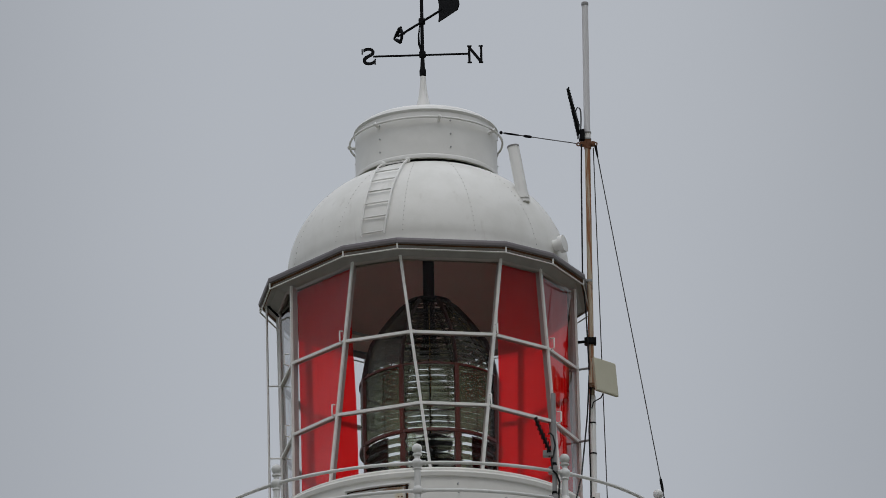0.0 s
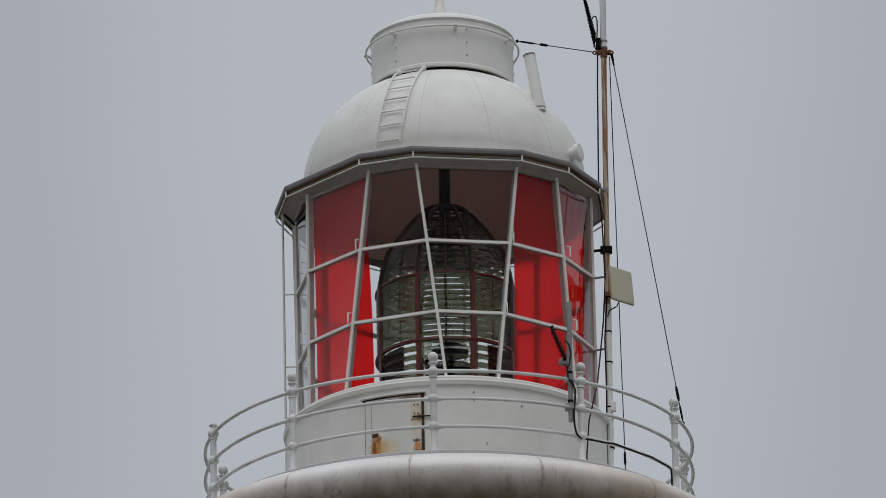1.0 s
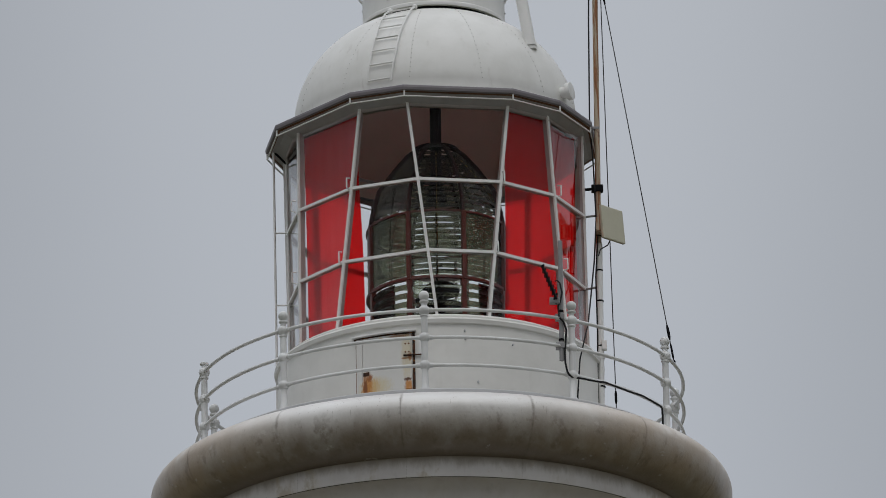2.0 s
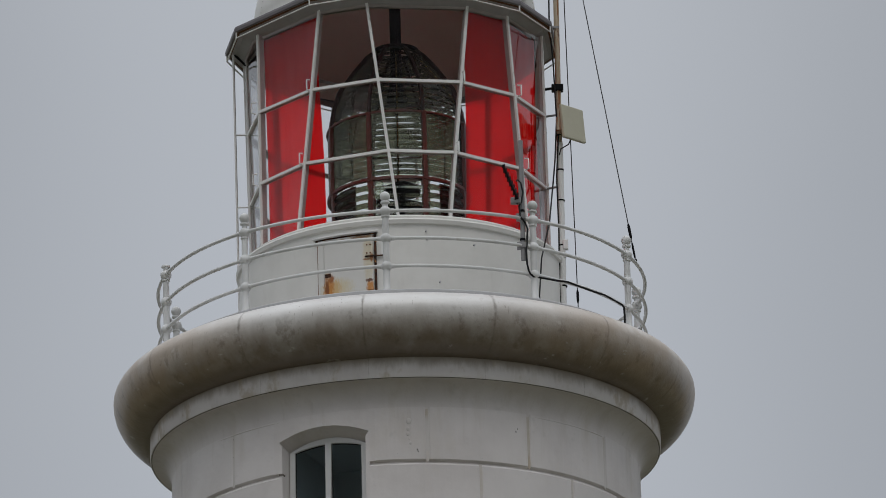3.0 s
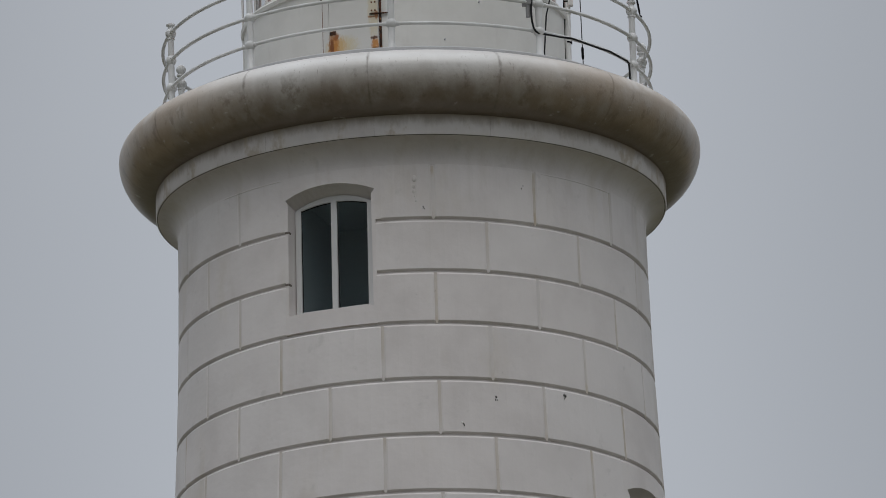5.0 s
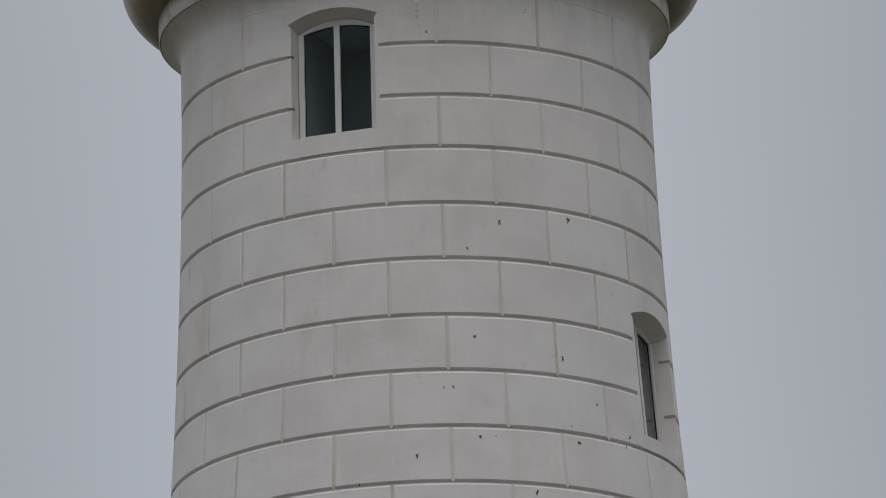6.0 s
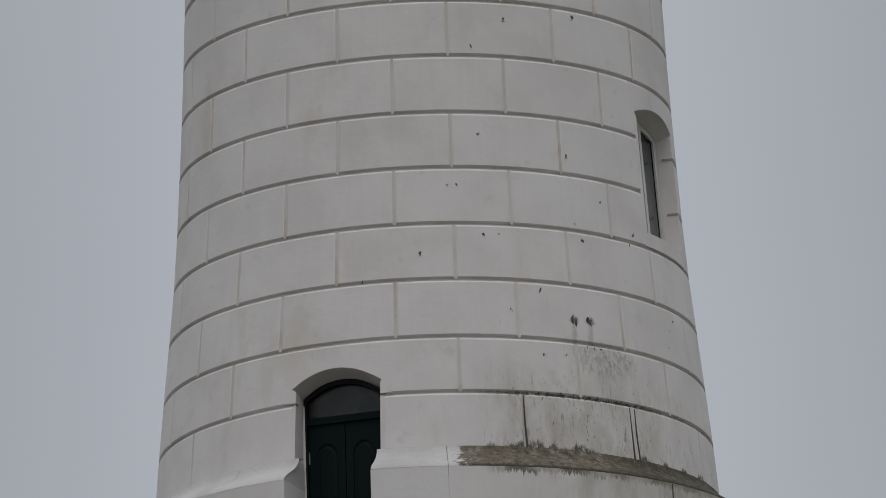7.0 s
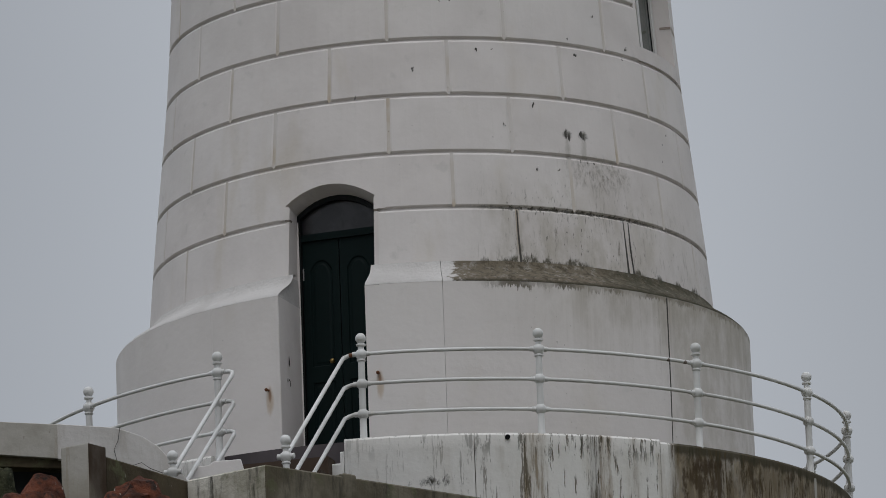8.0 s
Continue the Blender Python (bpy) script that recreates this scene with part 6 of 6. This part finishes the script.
# ---------------------------------------------------------------- weather vane
def vane():
    v = thing("weather_vane", "black iron weather vane with mirrored compass letters", "weather vane", (-0.022, 0.0, 16.40))
    part("rod", mended(lathe(bmesh.new(), [(0.034, 0.0), (0.036, 0.06), (0.026, 0.09), (0.020, 0.20), (0.018, 0.9), (0.012, 1.4), (0.002, 1.46)], (0, 0, 0), 12)), BLACK, v, smooth=50)
    for z in (0.245, 0.63):
        part("hub", mended(lathe(bmesh.new(), [(0.02, z - 0.04), (0.036, z - 0.03), (0.036, z + 0.03), (0.02, z + 0.04)], (0, 0, 0), 12)), BLACK, v, smooth=40)
    part("arm", mended(tube([(-0.53, 0, 0.232), (0.50, 0, 0.246)], 0.012, 8)), BLACK, v, smooth=60)
    for ch, x, flip in (("S", -0.575, -1.16), ("N", 0.566, 0.86)):
        cu = bpy.data.curves.new("letter", "FONT")
        cu.body, cu.size, cu.extrude, cu.offset, cu.align_x = ch, 0.275, 0.009, 0.002, "CENTER"
        cu.materials.append(BLACK)
        tmp = new("letter", cu)
        me = bpy.data.meshes.new_from_object(tmp.evaluated_get(bpy.context.evaluated_depsgraph_get()))
        bpy.data.objects.remove(tmp)
        ob = new("letter", me)
        ob.parent = v
        ob.matrix_basis = Matrix.Translation((x, 0, 0.238 - 0.098)) @ Matrix.Rotation(radians(90), 4, "X") @ Matrix.Diagonal((flip, 1, 1, 1))
        marks = [(dx, z) for dx in (-0.061, 0.061) for z in (0.138, 0.328)] if ch == "N" else []
        for dx, z in marks:
            part("serif", box(bmesh.new(), x + dx - 0.024, x + dx + 0.024, -0.009, 0.009, z, z + 0.012), BLACK, v)
        for dx, z in ((-0.070, 0.255), (0.068, 0.142)) if ch == "S" else ():
            part("serif", box(bmesh.new(), x + dx - 0.007, x + dx + 0.007, -0.009, 0.009, z, z + 0.062), BLACK, v)
    part("wind_cable", mended(tube([(-0.012, -0.02, 0.27), (-0.034, -0.02, 0.36), (-0.038, -0.02, 0.45), (-0.024, -0.02, 0.58)], [0.008, 0.013, 0.009, 0.006], 6)), BLACK, v, smooth=60)
    d = Vector((0.545, -0.838, 0))
    c = Vector((0, 0, 0.625))
    part("pointer", mended(tube([c - d * 0.48, c - d * 0.40, c - d * 0.37, c - d * 0.34, c + d * 0.40], [0.010, 0.012, 0.020, 0.013, 0.013], 8)), BLACK, v, smooth=60)

    def sheet(name, pts, t=0.006):
        side = Vector((-d.y, d.x, 0)) * t
        bm = bmesh.new()
        vs = grid(bm, [[c + d * q + Vector((0, 0, z)) + side * o for q, z in pts] for o in (-1, 1)], True)
        bm.faces.new(vs[0][::-1])
        bm.faces.new(vs[1])
        part(name, mended(bm), BLACK, v)

    sheet("tail", [(0.33, -0.122), (0.70, -0.112), (0.735, -0.06), (0.725, -0.01), (0.755, 0.05), (0.71, 0.12), (0.52, 0.122), (0.33, 0.138), (0.35, 0.05), (0.33, 0.0), (0.345, -0.06)])
    bm = bmesh.new()
    for k in (-1, 1):
        at = [c + d * q + Vector((0, 0, z * k)) for q, z in ((-0.565, 0.0), (-0.50, 0.034), (-0.435, 0.078), (-0.41, 0.092))]
        tube(at, [0.006, 0.021, 0.024, 0.008], 6, bm)
        at = [c + d * q + Vector((0, 0, z * k)) for q, z in ((-0.43, 0.08), (-0.405, 0.045), (-0.398, 0.0))]
        tube(at, [0.016, 0.017, 0.017], 6, bm)
    part("arrow_head", mended(bm), BLACK, v, "pierced iron arrow head", smooth=60)


vane()


# ---------------------------------------------------------------- aerial mast, stays and cables
def yagi(parent_name, label, root, d, length, count, rod):
    y = thing(parent_name, label, "antenna", root)
    d = Vector(d).normalized()
    part("boom", mended(tube([(0, 0, 0), d * length], 0.016, 8)), BLACK, y, smooth=60)
    side = Vector((0.10, 0.0, 1.0)).normalized()
    for k in range(count):
        p = d * (length * (k + 0.4) / count)
        h = rod * (1 - 0.035 * k)
        part("element", mended(tube([p - side * h, p + side * h], 0.0085, 6)), BLACK, y, smooth=60)
    return y


def mast():
    m = thing("antenna_mast", "rust-streaked steel pipe mast with a white upper tube", "mast", (1.680, -0.35, 10.235))
    part("pipe", mended(tube([(0, 0, 0), (0.02, 0, 3.0), (0.035, 0, 5.25)], 0.030, 12)), RUSTMAST, m, "rust-streaked galvanised pipe", smooth=60)
    part("pipe_sleeve", mended(tube([(0.0, 0, 0.0), (0.017, 0, 2.35)], 0.037, 12)), IRON, m, "white painted lower sleeve", smooth=60)
    part("whip_tube", mended(tube([(0.034, 0, 5.33), (0.044, 0, 6.80)], 0.034, 14)), CREAMWHITE, m, "white tube aerial", smooth=60)
    part("cap", mended(tube([(0.044, 0, 6.795), (0.044, 0, 6.80), (0.044, 0, 6.826), (0.044, 0, 6.835)], [0.036, 0.0385, 0.0385, 0.034], 14)), GREY, m, smooth=60)
    part("clamp", mended(tube([(0.036, 0, 5.24), (0.037, 0, 5.335)], 0.036, 12)), IRON, m, smooth=60)
    for z in (5.25, 5.325):
        part("clamp_ring", mended(tube([(0.036, 0, z), (0.036, 0, z + 0.014)], 0.042, 14)), GREY, m, smooth=60)
    bm = box(bmesh.new(), -0.045, 0.115, -0.034, 0.034, 5.182, 5.228, bevel=0.012)
    tube([(0.036, 0, 5.15), (0.036, 0, 5.25)], 0.038, 12, bm)
    part("stay_bracket", mended(bm), RUST, m)
    for x in (-0.062, 0.118):
        ring = [(x + 0.017 * math.cos(a), -0.01, 5.20 + 0.017 * math.sin(a)) for a in np.linspace(0, 2 * math.pi, 12, endpoint=False)]
        part("eye_bolt", mended(tube(ring, 0.008, 6, None, True)), RUST, m, smooth=60)
    part("yagi_clamp", box(bmesh.new(), -0.045, 0.005, -0.05, 0.01, 5.24, 5.36, bevel=0.006), BLACK, m)
    for z in (2.04, 2.43, 1.7, 1.2, 0.75):
        part("band", mended(tube([(0.014, 0, z), (0.014, 0, z + 0.016)], 0.040, 12)), BLACK, m, smooth=60)
    bm = box(bmesh.new(), -0.05, 0.075, -0.05, 0.04, 2.93, 3.0, bevel=0.008)
    tube([(-0.14, 0, 2.955), (-0.04, 0, 2.965)], 0.016, 8, bm)
    part("side_fitting", mended(bm), BLACK, m, "small black clamp fitting")
    part("junction_box", box(bmesh.new(), 0.02, 0.075, -0.05, 0.02, 1.16, 1.26, bevel=0.006), IRON, m, "small white junction box")
    part("saddle", box(bmesh.new(), -0.09, 0.05, -0.04, 0.03, 1.07, 1.10, bevel=0.005), IRON, m)
    for z, x in ((2.66, -0.22), (1.86, -0.16)):
        part("strut", mended(tube([(x, 0.06, z), (0.02, 0, z + 0.01)], 0.012, 6)), GREY, m, smooth=60)
    bm = box(bmesh.new(), -0.22, 0.05, -0.03, 0.03, 3.63, 3.66, bevel=0.005)
    part("eave_bracket", bm, GREY, m)

    # flat panel aerial
    p = thing("panel_antenna", "flat cream plastic panel antenna clamped to the mast", "antenna", (1.838, -0.42, 12.772))
    bm = box(bmesh.new(), -0.178, 0.178, -0.018, 0.018, -0.186, 0.186, bevel=0.012)
    bmesh.ops.transform(bm, matrix=Matrix.Rotation(radians(-4), 4, "Y") @ Matrix.Rotation(radians(49), 4, "Z"), verts=bm.verts)
    part("panel", bm, CREAM, p)
    part("mount", box(bmesh.new(), -0.17, -0.10, -0.10, 0.07, -0.10, 0.05, bevel=0.008), RUSTMAST, p)
    part("lead", mended(tube([(-0.02, -0.02, -0.17), (-0.05, -0.03, -0.24), (-0.13, -0.04, -0.29), (-0.15, -0.04, -0.36)], 0.007, 6)), CABLE, p, smooth=60)

    yagi("yagi_antenna", "small black many-element yagi antenna on the mast", (1.625, -0.38, 15.56), (-0.110, -1.0, 0.03), 1.15, 14, 0.085)
    bm = tube([(1.63, -0.37, 15.46), (1.645, -0.37, 15.59), (1.652, -0.37, 15.70), (1.652, -0.37, 15.80), (1.640, -0.37, 15.845), (1.615, -0.37, 15.852), (1.60, -0.37, 15.82)], 0.0075, 6)
    tagged(part("feed_cable", mended(bm), CABLE, None, smooth=60), "short black feed cable looped beside the mast top", "cable")

    def stay(name, a, b, label, screws=(), hook=0.0):
        """A wire with its turnbuckles, each given by its distances from the far end."""
        a, b = Vector(a), Vector(b)
        s, u = thing(name, label, "cable", a), (a - b).normalized()
        part("wire", mended(tube([(0, 0, 0), b - a], 0.0055, 6)), WIRE, s, smooth=60)
        for near, off, r in screws:
            q, e = b - a + u * off, b - a + u * near
            part("turnbuckle", mended(tube([q, q.lerp(e, 0.2), q.lerp(e, 0.8), e], [0.008, r, r, 0.008], 8)), BLACK, s, smooth=60)
        part("shackle", ball(bmesh.new(), b - a, 0.018), BLACK, s, smooth=60)
        if hook:
            part("hook", mended(tube([(0, 0, 0), (b - a).normalized() * hook], [0.016, 0.009], 8)), BLACK, s, smooth=60)

    stay("guy_wire", (1.798, -0.35, 15.425), (2.445, -0.62, 11.165), "thin steel guy wire down to the gallery rail", ((0.25, 0.42, 0.015), (0.03, 0.20, 0.011)), 0.14)
    stay("guy_wire", (1.776, -0.33, 15.40), (1.853, -0.09, 10.225), "thin steel stay down to the gallery deck", ((0.66, 0.80, 0.014),))
    stay("stay_wire", (1.597, -0.35, 15.449), (0.80, -0.20, 15.648), "thin stay wire from mast to ventilator drum", ((0.03, 0.20, 0.011), (0.25, 0.34, 0.016)))

    pts = [(1.649, -0.42, 15.41), (1.640, -0.42, 15.06), (1.627, -0.42, 13.97), (1.655, -0.42, 13.46), (1.672, -0.43, 12.83), (1.642, -0.45, 12.357), (1.614, -0.46, 12.10), (1.555, -0.80, 11.52), (1.538, -0.96, 11.42), (1.458, -1.075, 11.05), (1.426, -1.11, 10.64), (1.42, -1.12, 10.24)]
    tagged(part("down_lead", mended(tube(pts, 0.0085, 6)), CABLE, None, smooth=60), "black cable hanging down beside the mast", "cable")
    tagged(part("down_lead", mended(tube([(1.69, -0.39, 12.7), (1.655, -0.39, 12.2), (1.66, -0.39, 11.6), (1.65, -0.39, 11.0), (1.66, -0.39, 10.25)], 0.008, 6)), CABLE, None, smooth=60), "black cable tied along the mast foot", "cable")

    # aerial on the gallery rail
    q = pol(2.545, 29.5, 0)
    g = thing("rail_pole", "grey steel pole clamped to the gallery railing", "pole", (q.x, q.y, 10.64))
    part("tube", mended(tube([(0, 0, 0), (0.006, 0, 1.30)], 0.025, 10)), GREY, g, smooth=60)
    for z in (0.47, 0.16):
        part("clamp", box(bmesh.new(), -0.06, 0.035, -0.035, 0.06, z - 0.03, z + 0.03, bevel=0.006), GREY, g)
        part("tie", mended(tube([(0, 0, z + 0.05), (0, 0, z + 0.075)], 0.029, 10)), BLACK, g, smooth=60)
    yagi("yagi_antenna", "small black many-element yagi antenna clamped above the railing", (q.x - 0.035, q.y - 0.03, 11.285), (-0.17, -1.0, 0.04), 0.95, 8, 0.062)
    part("feed_box", box(bmesh.new(), q.x - 0.115, q.x - 0.01, q.y - 0.09, q.y - 0.02, 11.235, 11.30, bevel=0.008), GREY, g).matrix_basis = Matrix.Translation((-q.x, -q.y, -10.64))
    loop = [(-0.055, -0.06, 0.84), (-0.035, -0.07, 0.85), (-0.005, -0.06, 0.82), (0.015, -0.05, 0.72), (-0.005, -0.05, 0.62), (-0.03, -0.05, 0.57), (-0.02, -0.05, 0.46)]
    part("feed_loop", mended(tube(loop, 0.009, 6)), CABLE, g, smooth=60)
    pts = [(28.6, 11.086), (29.6, 11.05), (30.3, 10.973), (30.1, 10.85), (29.8, 10.722), (29.9, 10.60), (30.3, 10.52), (30.8, 10.485), (31.6, 10.466), (34.5, 10.47), (37.9, 10.473), (41.0, 10.488), (44.3, 10.478), (49.5, 10.472), (54.0, 10.482), (58.5, 10.471), (61.5, 10.472), (62.5, 10.455), (62.7, 10.348), (62.7, 10.235)]
    tagged(part("rail_cable", mended(tube([pol(2.585, t, z) for t, z in pts], 0.0105, 6)), CABLE, None, smooth=60), "black cable tied along the bottom gallery rail", "cable")


CREAMWHITE = plain("white_fibreglass", (0.66, 0.65, 0.66), (0.58, 0.57, 0.58), 0.45)
mast()


# ---------------------------------------------------------------- small marks on the wall
def marks():
    """Chips, old bolt stubs and the drips below them."""
    # one dark tone for bare chips and the small shadows at their edges
    chip = plain("dark_chips_and_shadows", (0.10, 0.095, 0.085), (0.05, 0.045, 0.04), 0.9)
    rng = random.Random(5)
    spots = [(30.8, 3.424, 0.044), (34.5, 3.412, 0.048), (23.4, 3.695, 0.025), (11.7, 4.248, 0.022), (-2.1, 4.055, 0.022), (11.4, 5.319, 0.018), (32.2, 5.163, 0.026), (16.7, 3.46, 0.018), (4.2, 4.771, 0.014), (6.2, 4.776, 0.014), (18.6, 6.545, 0.024), (10.5, 6.256, 0.022), (36.7, 6.651, 0.028), (27.7, 8.834, 0.02), (2.9, 8.556, 0.016), (-14.5, 3.792, 0.014), (23.4, 3.026, 0.022), (28.2, 3.031, 0.020), (33.6, 3.137, 0.014), (35.2, 3.126, 0.013), (37.0, 3.128, 0.013), (35.1, 4.268, 0.022), (15.1, 4.255, 0.012), (50.8, 4.459, 0.022), (49.1, 4.331, 0.014), (33.3, 4.436, 0.012), (41.0, 4.72, 0.014), (59.4, 3.342, 0.014), (63.1, 3.648, 0.016), (14.0, 3.329, 0.008), (60.6, 3.537, 0.012)]
    for t, z, r in spots:
        bm = bmesh.new()
        for k in range(rng.randint(3, 5)):
            ct, cz = t + rng.uniform(-1, 1) * r * 14, z + rng.uniform(-1.2, 0.6) * r
            rr = r * rng.uniform(0.25, 0.62)
            long = rng.uniform(0.7, 1.8)
            ring = []
            for j in range(9):
                a = 2 * math.pi * j / 9
                q = rr * rng.uniform(0.6, 1.2)
                ring.append(pol(wall_r(cz) + 0.003, ct + math.degrees(q * math.cos(a) * 0.7 / 2.6), cz + q * math.sin(a) * long))
            top = bm.verts.new(pol(wall_r(cz) + 0.006, ct, cz))
            vs = [bm.verts.new(p) for p in ring]
            for j in range(9):
                bm.faces.new((vs[j], vs[(j + 1) % 9], top))
        part("paint_chip", mended(bm), chip, tower_wall)
    for t, z, r in ((0.9, 8.868, 0.030), (0.7, 8.786, 0.020), (0.7, 8.732, 0.020), (1.2, 8.633, 0.015), (1.0, 8.68, 0.010)):
        bm = ball(bmesh.new(), (0, 0, 0), r, 1.0, 12, 8)
        bmesh.ops.transform(bm, matrix=Matrix.Translation(pol(wall_r(z), t, z)) @ facing(t) @ Matrix.Diagonal((0.85, 0.35, 1.15, 1.0)), verts=bm.verts)
        part("paint_blister", bm, WALL, tower_wall, smooth=60)
    for t0, t1 in ((-52.0, -31.5), (33.0, 57.0)):  # the top joint shows only here and there
        bm = tube([pol(2.4355, t0 + (t1 - t0) * i / 10, 9.002) for i in range(11)], [0.001] + [0.0042] * 9 + [0.001], 6)
        part("open_joint", mended(bm), MORTAR, tower_wall)
    flake = plain("bare_white_undercoat", (0.82, 0.81, 0.79), (0.74, 0.73, 0.70), 0.8)
    for t, z, r in spots[2::2] + spots[5:12:2]:
        bm = bmesh.new()
        for k in range(2):
            ct, cz = t + rng.uniform(-1, 1) * r * 16, z + rng.uniform(-1.3, 0.9) * r
            ring = []
            for j in range(7):
                a = 2 * math.pi * j / 7
                q = r * rng.uniform(0.18, 0.42)
                ring.append(bm.verts.new(pol(wall_r(cz) + 0.0025, ct + math.degrees(q * math.cos(a) / 2.6), cz + q * math.sin(a))))
            top = bm.verts.new(pol(wall_r(cz) + 0.0045, ct, cz))
            for j in range(7):
                bm.faces.new((ring[j], ring[(j + 1) % 7], top))
        part("paint_flake", mended(bm), flake, tower_wall)
    foot, back = pol(3.227, -27.8, 0), pol(2.35, -27.8 - 3.9 * 0.877, 0)
    u = (foot - back).normalized()  # along the door's side wall
    n = Vector((-u.y, u.x, 0))
    for r, z, w, h in ((2.975, 1.13, 0.022, 0.055), (3.03, 0.925, 0.012, 0.028), (2.965, 0.905, 0.012, 0.040), (2.985, 0.935, 0.018, 0.010)):
        c = back.lerp(foot, (r - 2.35) / 0.877) + Vector((0, 0, z)) + n * 0.005
        bm = bmesh.new()
        vs = []
        for j in range(10):
            a = 2 * math.pi * j / 10
            q = rng.uniform(0.6, 1.15)
            vs.append(bm.verts.new(c + u * (w * q * math.cos(a)) + Vector((0, 0, h * q * math.sin(a)))))
        mid = bm.verts.new(c + n * 0.003)
        for j in range(10):
            bm.faces.new((vs[j], vs[(j + 1) % 10], mid))
        part("paint_chip", mended(bm), chip, tower_wall)
    for t in (18.1, 43.2, 44.6):
        bm = tube([pol(wall_r(2.02) - 0.002, t + 0.2, 2.02), pol(wall_r(2.3) - 0.001, t + rng.uniform(-0.1, 0.1), 2.3), pol(wall_r(2.56) - 0.002, t, 2.56)], [0.011, 0.009, 0.006], 6)
        part("moss_line", mended(bm), chip, tower_wall)
    part("moss_line", mended(tube([pol(3.2275, 46.4, -0.03), pol(3.2285, 46.5, 0.8), pol(3.2275, 46.4, 1.73)], [0.004, 0.006, 0.007], 6)), chip, tower_wall)
    for t, z in ((9.0, 11.17), (9.2, 11.08), (26.5, 11.06), (13.5, 10.62)):
        lpart("stud", mended(tube([pol(1.69, t, z), pol(1.72, t, z)], [0.012, 0.009], 8)), DECK, smooth=50)
    for t, z in ((-30.3, 0.80), (-9.6, 0.842)):
        bm = tube([pol(3.22, t, z), pol(3.27, t, z)], 0.012, 8)
        ball(bm, pol(3.27, t, z), 0.018)
        part("bolt_stub", mended(bm), RUST, tower, "rusty bolt stub", smooth=60)


marks()
facing_stones()
